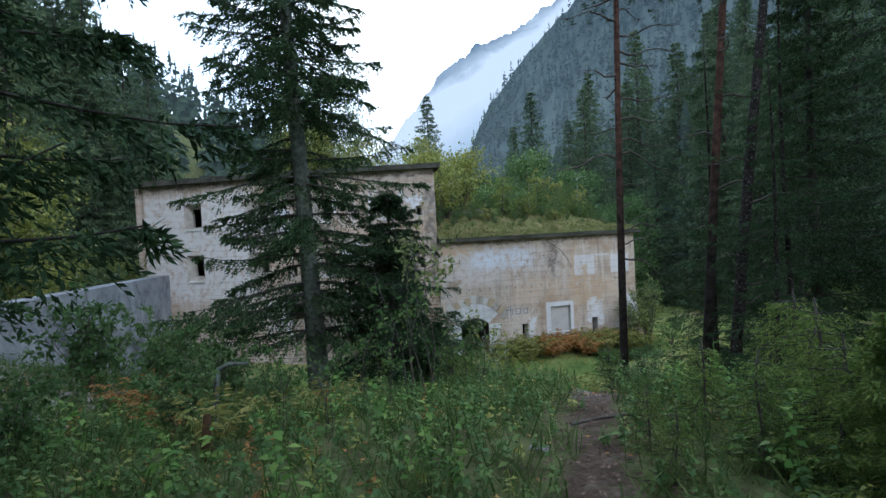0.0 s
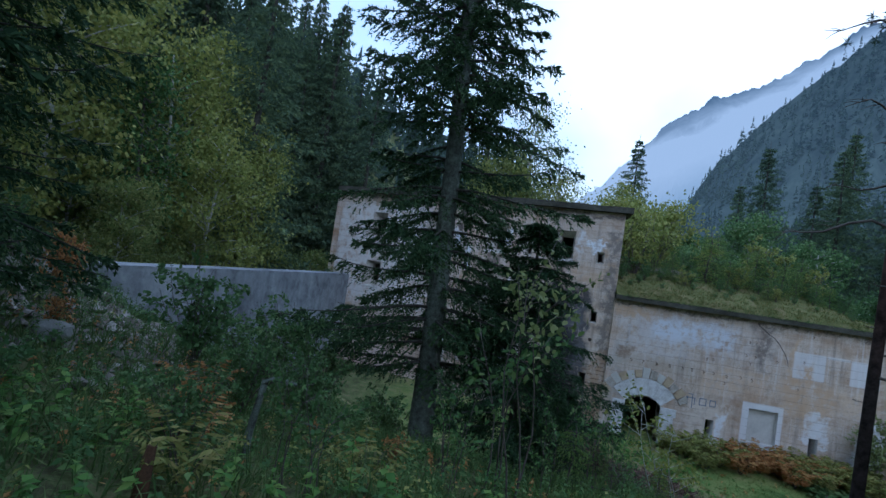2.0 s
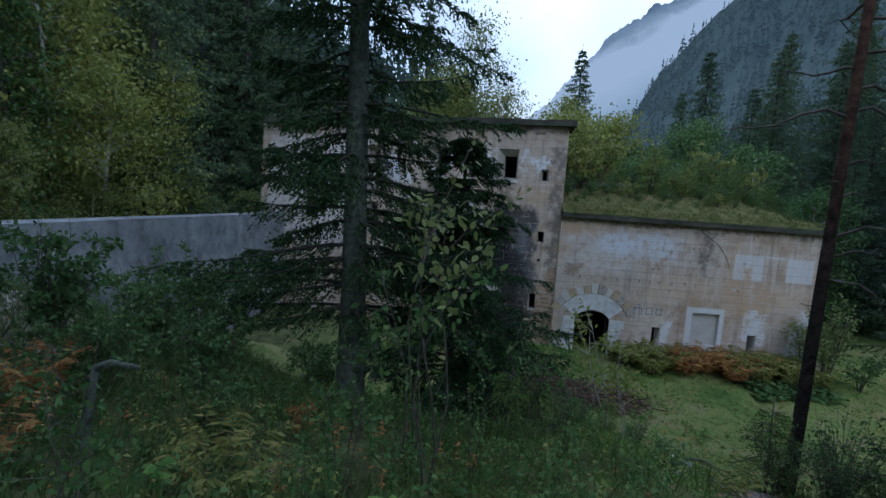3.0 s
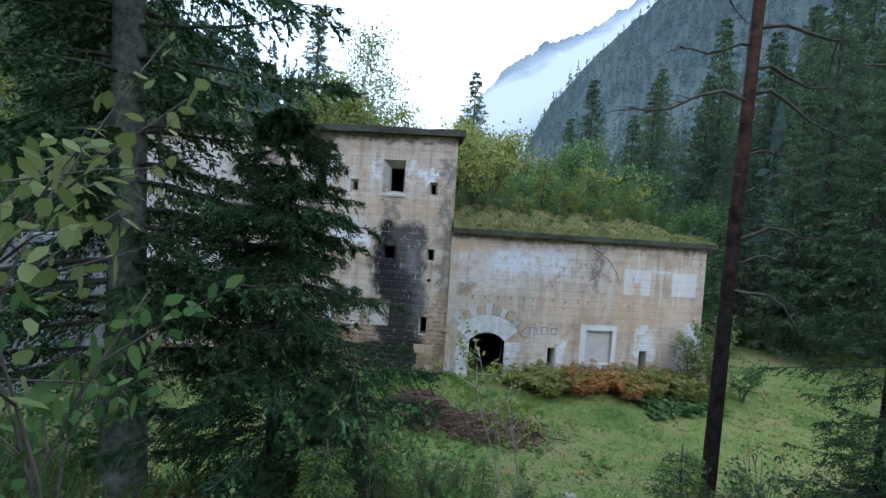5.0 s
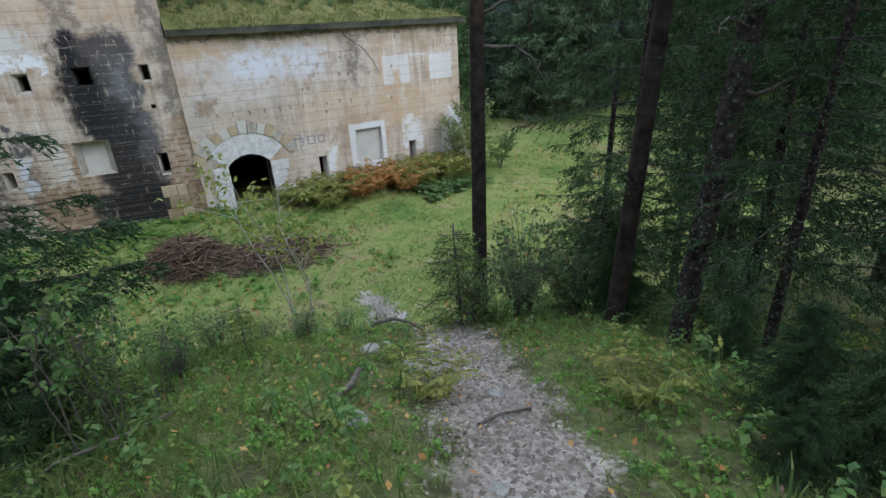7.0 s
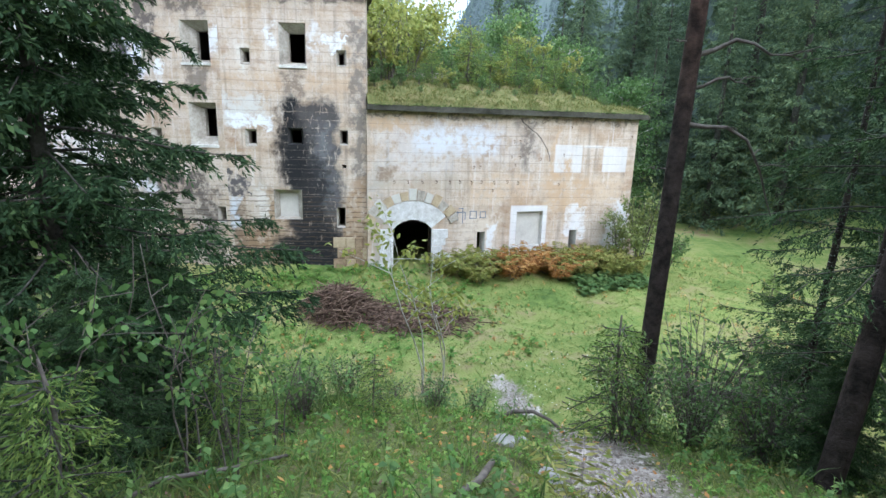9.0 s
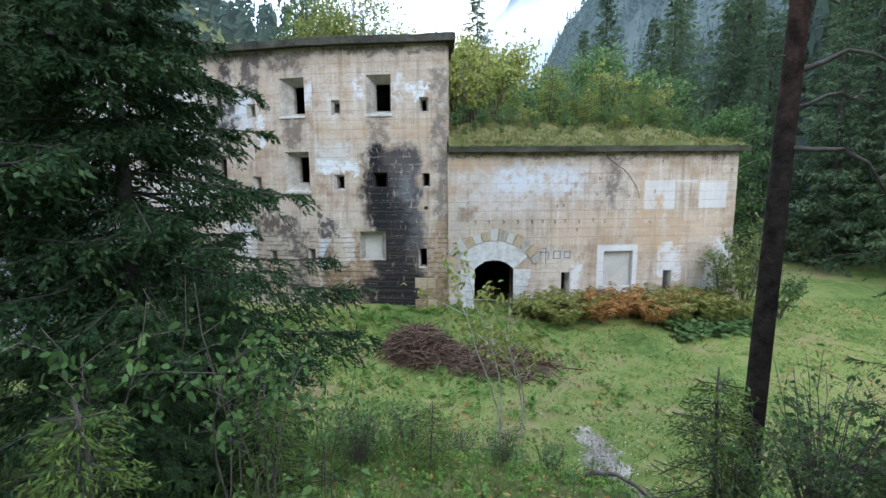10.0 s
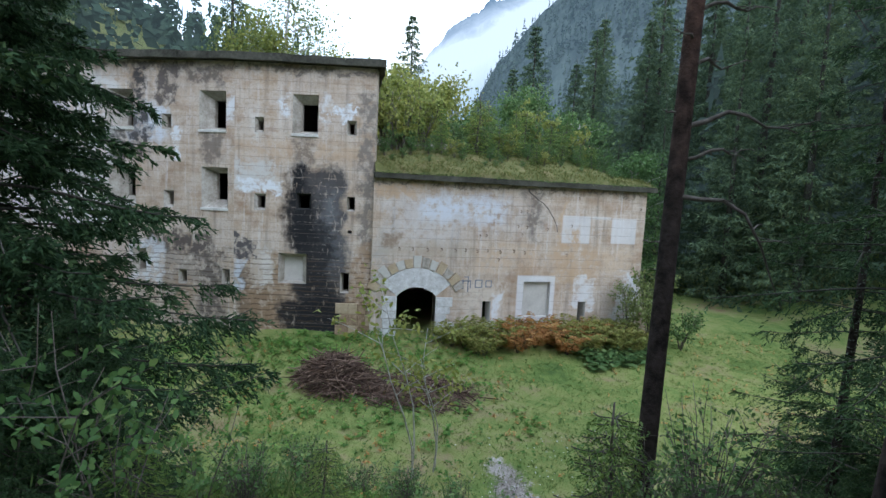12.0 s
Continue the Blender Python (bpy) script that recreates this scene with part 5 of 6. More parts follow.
def shrub_parts(h, spread, stems, leaf, count, seed, bare=0.25, stem_r=0.012, tilt=0.0):
    g = np.random.default_rng(seed)
    lines, tips = [], []
    for k in range(stems):
        a = g.uniform(0, 2 * math.pi)
        top = np.array([math.cos(a) * spread * g.uniform(0.2, 1) + tilt * h, math.sin(a) * spread * g.uniform(0.2, 1), h * g.uniform(0.6, 1.0)])
        base = np.array([math.cos(a), math.sin(a), 0]) * 0.06
        q = np.linspace(0, 1, 6)
        p = base + (top - base) * q[:, None] + np.array([1, 0.6, 0]) * (0.05 * h * np.sin(q * 5 + k))[:, None]
        p[:, :2] *= (0.55 + 0.45 * q)[:, None]
        p[0, 2] = -0.1
        lines.append((p.tolist(), [stem_r * (1 - 0.75 * v) for v in q]))
        for s in range(5):
            f = g.uniform(max(bare, 0.15), 0.95)
            o = np.array([np.interp(f, q, p[:, c]) for c in range(3)])
            w = unit(np.array([g.normal(), g.normal(), g.uniform(0.1, 0.9)]))
            l2 = h * g.uniform(0.12, 0.3)
            lines.append(([o.tolist(), (o + w * l2 * 0.6).tolist(), (o + w * l2 + np.array([0, 0, -0.03])).tolist()], [stem_r * 0.45, stem_r * 0.3, 0.002]))
            tips.append((o, w, l2))
    o = np.array([t[0] for t in tips])
    w = np.array([t[1] for t in tips])
    l2 = np.array([t[2] for t in tips])
    i = g.integers(0, len(tips), count)
    b = o[i] + w[i] * (l2[i] * g.uniform(0.2, 1.05, count))[:, None] + g.normal(size=(count, 3)) * 0.02 * h
    d = unit(w[i] * 0.5 + g.normal(size=(count, 3)) * 0.7 + np.array([0, 0, -0.25]))
    return lines, leaves(b, d, leaf * g.uniform(0.6, 1.3, count), leaf * g.uniform(0.2, 0.32, count), g)


def shrub(name, label, m, data, bark, mat, group="", category="shrub"):
    t = thing(name, label, category, m, group)
    if len(data[0]) <= 18:
        for k in range(0, len(data[0]), 6):
            part("stem", tubes("stem", data[0][k:k + 6], bark, 5), t)
    else:
        part("stem_wood", tubes("stem_wood", data[0], bark, 4), t)
    part("leaves", quads("leaves", data[1], mat), t)
    return t


def broadleaf_parts(h, r, seed, count, leaf, low=0.25):
    g = np.random.default_rng(seed)
    q = np.linspace(0, 1, 7)
    lines = [([(0.04 * h * math.sin(3 * v + seed) * v, 0, h * 0.95 * v - 0.3 * (v == 0)) for v in q], [0.012 * h * (1 - 0.85 * v) + 0.01 for v in q])]
    cl = []
    for k in range(46):
        f = g.uniform(low, 1.0)
        a = g.uniform(0, 2 * math.pi)
        ln = r * (0.35 + 0.65 * math.sin(math.pi * min(1, (f - low) / (1.02 - low)) ** 0.8)) * g.uniform(0.5, 1.05)
        b = np.array([0, 0, h * 0.95 * f])
        e = b + np.array([math.cos(a) * ln, math.sin(a) * ln, ln * g.uniform(0.2, 0.7)])
        lines.append(([b.tolist(), ((b + e) / 2 + np.array([0, 0, 0.1])).tolist(), e.tolist()], [0.03, 0.02, 0.006]))
        cl += [b + (e - b) * v for v in (0.5, 0.75, 1.0)]
    cl = np.array(cl)
    i = g.integers(0, len(cl), count)
    b = cl[i] + g.normal(size=(count, 3)) * 0.036 * h * np.array([1, 1, 0.9])
    d = unit(g.normal(size=(count, 3)) + np.array([0, 0, -0.4]))
    return lines, leaves(b, d, leaf * g.uniform(0.6, 1.3, count), leaf * g.uniform(0.22, 0.4, count), g)


def broadleaf(label, m, data, bark, mat, group=""):
    t = thing("birch_tree", label, "tree", m, group)
    part("trunk", tubes("trunk", data[0], bark, 5), t)
    part("crown", quads("crown", data[1], mat), t)
    return t


bl_a, bl_b = broadleaf_parts(12, 2.6, 1, 9000, 0.16), broadleaf_parts(7, 2.0, 2, 11000, 0.12, 0.06)
gold = broadleaf("yellowing birch behind the fort", at_ground(-6.4, 52, 0, 1.25), bl_a, M_BARK_BIRCH, M_LEAF_YELLOW, "birches behind the fort")
pale = broadleaf("thin-leaved pale birch behind the fort", at_ground(-4.9, 52, 0, 1.75), broadleaf_parts(12, 2.0, 3, 5200, 0.12, 0.35), M_BARK_BIRCH, M_LEAF_PALE, "birches behind the fort")
for x, y, s in ((-7.4, 52, 1.15), (-2.4, 54, 1.0), (4.2, 47, 0.78), (3.6, 56, 1.0), (6.6, 50, 0.72)):
    copy_thing(gold, at_ground(x, y, rng.uniform(0, 360), s))
bushy = broadleaf("green willow bush behind the roof", at_ground(3.8, 43.5, 0, 1.35), bl_b, M_BARK_BIRCH, M_LEAF, "bushes behind the fort")
for x, y, s in ((6.6, 43.0, 1.05), (9.6, 43.5, 1.0), (12.8, 42.0, 0.95), (8.2, 46.5, 1.2), (13.8, 37.0, 0.6), (11.6, 47.0, 1.4), (14.6, 44.0, 1.2), (16.0, 38.5, 0.9)):
    copy_thing(bushy, at_ground(x, y, rng.uniform(0, 360), s))
goldb = broadleaf("yellow-green bush behind the roof", at_ground(2.7, 43.0, 0, 1.42), bl_b, M_BARK_BIRCH, M_LEAF_YELLOW, "bushes behind the fort")
for x, y, s in ((5.2, 46.5, 1.35), (1.9, 42.2, 1.25), (3.6, 41.6, 0.95), (1.4, 44.0, 1.15), (6.2, 41.4, 0.7)):
    copy_thing(goldb, at_ground(x, y, 60 * x, s))
hill_bush = broadleaf("green broadleaved bush on the hillside", at_ground(-16.5, 20, 0, 0.75), bl_b, M_BARK_BIRCH, M_LEAF_HILL, "bushes on the hillside")
for k in range(26):
    copy_thing(hill_bush, at_ground(rng.uniform(-23, -15.6), rng.uniform(13, 36), rng.uniform(0, 360), rng.uniform(0.6, 1.15)))
for x, y, k in ((-17.5, 16.5, 0.8), (-19.5, 19.5, 1.0), (-16.8, 24.5, 0.8), (-20.5, 26, 1.1), (-18.0, 29.5, 0.9), (-23, 22, 1.2), (-22, 31, 1.2), (-25, 27, 1.3)):
    tagged(copy_thing(gold, at_ground(x, y, 50 * x, k * 0.85)), "pale yellow-green birch on the hillside", group="birches on the hillside")
hill_birch = broadleaf("slim birch with sparse yellow leaves", at_ground(-18.5, 22.5, 0, 0.95), broadleaf_parts(12, 1.7, 8, 4200, 0.16, 0.3), M_TWIG, M_HERB)

bush_a, bush_b = shrub_parts(1.9, 0.9, 12, 0.10, 1500, 31), shrub_parts(1.3, 0.7, 10, 0.085, 900, 32)
green_shrub = shrub("leafy_shrub", "dense green leafy shrub on the slope", at_ground(-9.0, 13.8), bush_a, M_TWIG, M_LEAF, "shrubs on the slope")
for x, y, s in ((-8.2, 14.8, 0.85), (-7.2, 12.4, 0.6), (-11.6, 12.4, 0.6), (-6.6, 17.5, 0.8), (-8.8, 17.0, 1.0), (-7.0, 19.2, 0.8), (4.6, 16.6, 0.6), (-6.5, 10.2, 0.5), (-7.5, 9.2, 0.5), (-5.9, 12.2, 0.45), (-6.8, 13.6, 0.7), (-7.6, 15.8, 0.9), (-9.8, 16.4, 0.7), (5.4, 17.6, 0.7), (4.0, 11.6, 0.5), (2.6, 11.2, 0.35)):
    copy_thing(green_shrub, at_ground(x, y, rng.uniform(0, 360), s))
rust_shrub = shrub("rusty_shrub", "withered red-brown shrub on the slope", at_ground(-10.9, 13.0, 0, 0.8), bush_b, M_TWIG, M_FERN, "withered shrubs")
for x, y, s in ((-11.8, 13.8, 0.8), (-10.0, 12.2, 0.6), (-5.2, 12.8, 0.45), (-6.2, 12.6, 0.4)):
    copy_thing(rust_shrub, at_ground(x, y, rng.uniform(0, 360), s))
twiggy = shrub("twiggy_shrub", "upright twiggy shrub with few dark leaves by the pine", at_ground(2.55, 15.7, 0, 1.0), shrub_parts(1.75, 0.85, 34, 0.07, 900, 41, 0.25, 0.011), M_TWIG, M_LEAF)
for x, y, s in ((-0.6, 15.9, 0.3), (-0.95, 16.6, 0.34), (0.05, 16.4, 0.26), (-1.5, 16.1, 0.36), (-0.3, 17.0, 0.3), (3.1, 15.3, 0.75), (-1.9, 15.4, 0.4), (1.55, 15.55, 0.7), (2.2, 15.35, 0.6)):
    copy_thing(twiggy, at_ground(x, y, 77 * x, s))
shrub("corner_bush", "pale green bush at the corner of the wing", at_ground(10.9, 28.7, 0, 1.0), shrub_parts(3.6, 1.3, 14, 0.13, 1500, 42, 0.3, 0.02), M_TWIG, M_LEAF_PALE)
shrub("corner_bush", "tall pale green bush before the wing", at_ground(10.0, 28.9, 0, 0.8), shrub_parts(3.4, 1.0, 12, 0.12, 1300, 45, 0.25, 0.02), M_TWIG, M_LEAF_PALE)
shrub("corner_bush", "rust-tinged bush beside the meadow", at_ground(11.9, 28.2, 0, 1.0), shrub_parts(1.9, 0.9, 12, 0.11, 900, 43), M_TWIG, M_LEAF)
young = spruce_parts(1.35, 0.55, 51, 14, 6, 16, 5, 0.05, 0.014, 0.04, thick=0.7)
small_spruce = spruce("knee-high young spruce at the foot of the pine", at_ground(1.42, 15.7, 0, 1.15), young, M_TWIG, M_NEEDLE_YOUNG, "young spruces")
for x, y, s in ((-1.3, 15.2, 0.4), (-2.4, 14.6, 0.6), (-2.9, 13.6, 0.7), (3.3, 15.6, 0.7), (2.2, 9.4, 0.7), (1.4, 7.9, 0.8), (0.6, 6.4, 0.9), (2.6, 7.2, 1.1), (-1.6, 5.0, 1.0), (-1.9, 5.6, 0.8), (-0.2, 5.8, 1.2), (0.3, 7.4, 1.1), (-2.2, 4.6, 0.6), (-2.57, 7.93, 0.35), (-1.95, 8.11, 0.50), (-2.18, 7.31, 0.50), (-1.06, 7.93, 0.60), (-1.94, 6.96, 0.50), (9.57, 21.19, 0.65), (-2.76, 7.35, 0.35), (11.56, 20.64, 0.70), (13.90, 25.06, 0.80), (13.82, 20.35, 0.80), (1.9, 6.0, 0.9), (-1.9, 7.0, 0.6), (-1.3, 7.7, 0.75), (-1.7, 6.2, 0.75), (-0.8, 8.4, 0.8), (-0.6, 6.9, 0.9), (-1.0, 5.6, 0.9)):
    copy_thing(small_spruce, at_ground(x, y, rng.uniform(0, 360), s))
# saplings with large leaves close to the path
sap_a = shrub_parts(2.3, 0.45, 3, 0.085, 170, 61, 0.45, 0.011)
sapling = shrub("leafy_sapling", "thin sapling with broad yellow-green leaves", at_ground(-3.95, 11.9, 0, 1.05), sap_a, M_TWIG, M_HERB, "saplings by the path")
for x, y, s in ((-2.6, 14.3, 0.72), (-2.95, 14.7, 0.8), (-2.25, 14.0, 0.55), (-3.2, 15.2, 0.8), (-2.0, 14.6, 0.5), (-3.1, 14.2, 0.7), (-4.3, 11.2, 0.6), (-5.4, 10.0, 0.55), (-5.0, 9.4, 0.5), (-3.3, 12.2, 0.5), (-4.6, 12.6, 0.7)):
    copy_thing(sapling, at_ground(x, y, rng.uniform(0, 360), s))
shrub("leafy_sapling", "tall thin sapling with broad yellow-green leaves at its top", at_ground(-3.75, 11.45), shrub_parts(3.0, 0.4, 3, 0.085, 190, 64, 0.7, 0.012), M_TWIG, M_LEAF_PALE, "saplings by the path")
# thin birches in the clearing
for x, y, s, tl, sd in ((0.3, 20.8, 1.45, -0.10, 71), (0.75, 21.1, 1.3, -0.05, 72)):
    shrub("birch_sapling", "thin white-stemmed birch sapling with yellowing leaves", at_ground(x, y, 0, s), shrub_parts(3.0, 0.26, 2, 0.085, 300, sd, 0.5, 0.015, tl), M_BARK_BIRCH, M_LEAF_YELLOW, "birch saplings", "tree")
# plants on the roof of the wing
for k, (x, y, s) in enumerate(((1.0, 34.0, 1.0), (5.6, 33.0, 1.0), (6.6, 33.8, 1.3), (8.0, 33.0, 1.1), (9.4, 34.4, 1.2), (10.2, 33.2, 0.8), (3.0, 33.0, 0.9), (7.0, 32.0, 0.6), (9.2, 32.4, 0.7), (4.8, 33.6, 1.7), (2.2, 34.4, 1.1), (7.4, 34.6, 1.3), (8.8, 33.4, 0.9), (3.4, 36.2, 1.6), (9.6, 36.0, 1.2), (6.2, 36.8, 1.8))):
    copy_thing(small_spruce, place(x, y, sod_height(x, y) - 0.03, 50 * k, s))
roof_bush = shrub("roof_bush", "low green bush growing in the roof turf", place(6.4, 33.6, sod_height(6.4, 33.6) - 0.03, 0, 0.75), bush_b, M_TWIG, M_LEAF, "bushes on the roof")
for x, y, s in ((0.9, 33.2, 0.9), (1.7, 34.4, 1.2), (3.0, 33.8, 0.8), (5.4, 34.2, 1.2), (7.8, 34.8, 1.3), (8.4, 33.6, 1.1), (9.4, 33.2, 1.0), (10.0, 34.0, 1.1), (4.2, 34.8, 1.3), (9.0, 32.2, 0.6), (1.2, 31.6, 0.45), (0.7, 30.9, 0.3), (2.2, 31.2, 0.28), (3.6, 31.4, 0.36), (4.4, 30.9, 0.22), (5.3, 31.6, 0.4), (6.1, 31.2, 0.3), (7.9, 31.5, 0.36), (8.6, 31.0, 0.25), (9.7, 31.4, 0.34), (10.4, 31.8, 0.4), (6.9, 32.8, 0.7), (2.4, 32.6, 0.6), (1.6, 32.4, 0.8), (3.8, 32.6, 0.75), (5.0, 32.2, 0.6), (7.6, 32.4, 0.8), (10.6, 32.8, 0.9), (9.9, 30.8, 0.35), (4.9, 31.0, 0.3), (0.5, 32.0, 0.7)):
    copy_thing(roof_bush, place(x, y, sod_height(x, y) - 0.03, rng.uniform(0, 360), s * 1.25))

pale_roof = shrub("roof_bush", "pale yellow-green bush growing in the roof turf", place(5.0, 34.6, sod_height(5.0, 34.6) - 0.03, 0, 1.5), bush_b, M_TWIG, M_LEAF_YELLOW, "bushes on the roof")
for x, y, s in ((1.3, 33.6, 1.4), (2.6, 35.2, 1.7), (0.6, 35.6, 1.9), (6.0, 33.0, 0.8), (8.2, 35.4, 1.4), (9.8, 33.8, 1.0), (3.4, 32.2, 0.5), (7.2, 31.6, 0.4)):
    copy_thing(pale_roof, place(x, y, sod_height(x, y) - 0.03, 70 * x, s))


# ---- ferns, brushwood and other things on the ground ----
def fern_parts(fronds, length, seed):
    g = np.random.default_rng(seed)
    out, lines = [], []
    for k in range(fronds):
        a = 2 * math.pi * k / fronds + g.uniform(-0.3, 0.3)
        ln = length * g.uniform(0.7, 1.1)
        d, sd = np.array([math.cos(a), math.sin(a), 0]), np.array([-math.sin(a), math.cos(a), 0])
        q = np.linspace(0, 1, 6)
        rise = g.uniform(1.0, 1.35)
        p = d * (ln * 0.55 * q)[:, None] + np.array([0, 0, 1.0]) * (ln * rise * (q - 0.55 * q ** 2.2))[:, None]
        lines.append((p.tolist(), [0.006 * (1 - 0.7 * v) for v in q]))
        n = 26
        f = np.repeat(np.linspace(0.2, 1, n // 2), 2)
        b = np.stack([np.interp(f, q, p[:, c]) for c in range(3)], 1)
        sg = np.tile([1.0, -1.0], n // 2)
        w = unit(sd * sg[:, None] + d * 0.5 + np.array([0, 0, -0.25]) + g.normal(size=(n, 3)) * 0.12)
        out.append(sprays(b, w, ln * 0.26 * (1.12 - f) + 0.02, np.full(n, 0.028), g))
    return lines, np.concatenate(out)


def fern(label, m, data, mat, group):
    t = thing("fern", label, "fern", m, group)
    part("rootstock", tubes("rootstock", data[0], M_TWIG, 3), t)
    part("foliage", quads("foliage", data[1], mat), t)
    return t


rng = random.Random(5)
fern_data = fern_parts(13, 1.75, 1)
fern_rust = fern("withered rust-brown fern at the foot of the wall", at_ground(5.6, 28.4), fern_data, M_FERN, "ferns along the wall")
fern_green = fern("yellow-green fern at the foot of the wall", at_ground(4.6, 28.6), fern_data, M_FERN_GREEN, "ferns along the wall")
for k in range(66):
    x = rng.uniform(2.6, 10.4)
    y = rng.uniform(28.1, 29.5)
    src = fern_rust if 4.6 < x < 8.8 and rng.random() < 0.62 else fern_green
    copy_thing(src, at_ground(x, y, rng.uniform(0, 360), rng.uniform(0.55, 0.95)))
for x, y in ((-5.6, 11.6), (-6.9, 10.9), (-5.0, 10.8), (-7.6, 12.0), (-6.0, 9.6), (1.0, 12.6), (-0.2, 13.6)):
    copy_thing(fern_green if rng.random() < 0.5 else fern_rust, at_ground(x, y, rng.uniform(0, 360), rng.uniform(0.4, 0.6)))


def brush_pile(cx, cy, rx, ry, top, count, seed, label):
    g = np.random.default_rng(seed)
    t = thing("brush_pile", label, "brushwood", at_ground(cx, cy, 0, 1, 0.0))
    n = 14
    v, f = [(0, 0, top * 0.5)], []
    for ring in (0.4, 0.75, 1.0):
        for k in range(n):
            a = 2 * math.pi * k / n
            wob = ring * (1 + 0.28 * math.sin(2 * a + seed) + 0.2 * math.sin(5 * a + 2 * seed) + g.normal() * 0.06)
            v.append((rx * 0.55 * wob * math.cos(a), ry * 0.55 * wob * math.sin(a), top * 0.6 * (1 - ring ** 2) + g.normal() * 0.05 - 0.08 * ring))
    f += [(0, 1 + k, 1 + (k + 1) % n) for k in range(n)]
    for r in range(2):
        f += [(1 + r * n + k, 1 + (r + 1) * n + k, 1 + (r + 1) * n + (k + 1) % n, 1 + r * n + (k + 1) % n) for k in range(n)]
    part("litter", mesh("litter", v, f, M_BRUSH, True), t, "brown needle litter")
    lines = []
    for k in range(count):
        a, r = g.uniform(0, 2 * math.pi), math.sqrt(g.uniform(0, 1))
        c = np.array([rx * r * math.cos(a), ry * r * math.sin(a), top * (1 - r * r) * g.uniform(0.5, 1.0) + 0.02])
        d = unit(np.array([g.normal(), g.normal(), g.normal() * 0.32]))
        ln = g.uniform(0.3, 1.15)
        c[:2] *= 1 + 0.3 * math.sin(2 * a + seed)
        w = g.uniform(0.5, 1.1)
        lines.append(([(c - d * ln / 2).tolist(), (c + g.normal(size=3) * 0.04 + np.array([0, 0, 0.04])).tolist(), (c + d * ln / 2).tolist()], [0.020 * w, 0.017 * w, 0.006]))
    part("stick_tangle", tubes("stick_tangle", lines, M_BRUSH, 4), t, "heaped dead sticks")
    return t


brush_pile(-1.2, 26.2, 1.05, 1.1, 0.95, 1000, 3, "heap of dead brown brushwood on the meadow")
brush_pile(0.9, 25.4, 2.2, 1.1, 0.35, 800, 4, "low scatter of reddish-brown dead branches")


def stick(label, points, r, mat=M_TWIG, name="fallen_branch"):
    pts = [(x, y, h1(x, y) + z) for x, y, z in points]
    o = pts[0]
    ob = new(name, tubes(name, [([(p[0] - o[0], p[1] - o[1], p[2] - o[2]) for p in pts], [r * (1 - 0.12 * i) for i in range(len(pts))])], mat, 7))
    ob.location = o
    return tagged(ob, label, "branch")


stick("curved dark dead branch arching over the path edge", [(0.25, 16.15, 0.02), (0.38, 16.05, 0.13), (0.55, 15.9, 0.17), (0.72, 15.8, 0.12), (0.86, 15.72, 0.02)], 0.028)
stick("dark fallen branch lying on the slope", [(-2.95, 13.75, 0.1), (-2.6, 13.95, 0.16), (-2.25, 14.0, 0.12), (-1.95, 14.2, 0.05)], 0.016)
stick("short weathered stick beside the path", [(-1.0, 13.6, 0.04), (-0.75, 13.9, 0.1), (-0.6, 14.1, 0.14)], 0.03)
stick("dead stick on the path", [(-0.25, 12.9, 0.03), (-0.05, 12.95, 0.04), (0.2, 12.9, 0.03)], 0.014)
stick("broken branch lying across the trail", [(-2.75, 8.9, 0.04), (-2.45, 8.95, 0.06), (-2.1, 8.85, 0.04)], 0.018)

post = thing("broken_post", "snapped grey sapling stump bent over at the top", "stump", at_ground(-6.46, 11.26))
part("stem", tubes("stem", [([(0, 0, -0.2), (0.02, 0, 0.3), (0.06, 0.02, 0.62), (0.1, 0.02, 0.85)], [0.045, 0.04, 0.035, 0.032])], M_BARK_LICHEN, 8), post)
part("bent_top", tubes("bent_top", [([(0.08, 0.02, 0.83), (0.22, 0.02, 0.9), (0.45, 0.03, 0.88)], [0.033, 0.03, 0.02])], M_BARK_LICHEN, 8), post)
stump = thing("rotten_stump", "small rotten red-brown tree stump", "stump", at_ground(-6.0, 9.2))
part("stem", tubes("stem", [([(0, 0, -0.2), (0.01, 0, 0.2), (0.03, 0.01, 0.45)], [0.06, 0.05, 0.03])], M_IRON, 7), stump)


def rock(x, y, r, seed):
    g = np.random.default_rng(seed)
    bm = bmesh.new()
    bmesh.ops.create_icosphere(bm, subdivisions=2, radius=r)
    for v in bm.verts:
        k = 1 + 0.25 * noise.noise(Vector(v.co) * (1.6 / r) + Vector((seed, 0, 0)))
        v.co = Vector((v.co.x * k * 1.2, v.co.y * k, v.co.z * k * 0.6))
    me = bpy.data.meshes.new("rock")
    bm.to_mesh(me)
    bm.free()
    me.materials.append(M_ROCK)
    ob = new("rock", me)
    ob.matrix_world = at_ground(x, y, g.uniform(0, 360), 1, -0.2 * r)
    return tagged(ob, "pale limestone rock lying by the path", "rock", "rocks by the path")


for i, (x, y, r) in enumerate(((-0.95, 13.3, 0.08), (-0.2, 14.9, 0.09), (-0.05, 14.3, 0.09), (0.1, 15.2, 0.07), (-0.55, 12.3, 0.05), (0.2, 13.3, 0.06), (-9.9, 12.0, 0.25), (-11.4, 11.6, 0.4), (-12.2, 12.6, 0.35), (-11.0, 10.6, 0.3), (-3.3, 8.3, 0.07))):
    rock(x, y, r, i)

# ---- grass, herbs and pebbles ----
g = np.random.default_rng(77)


def scatter(n, x0, x1, y0, y1, keep):
    x, y = g.uniform(x0, x1, n), g.uniform(y0, y1, n)
    k = g.uniform(0, 1, n) < keep(x, y)
    return x[k], y[k]


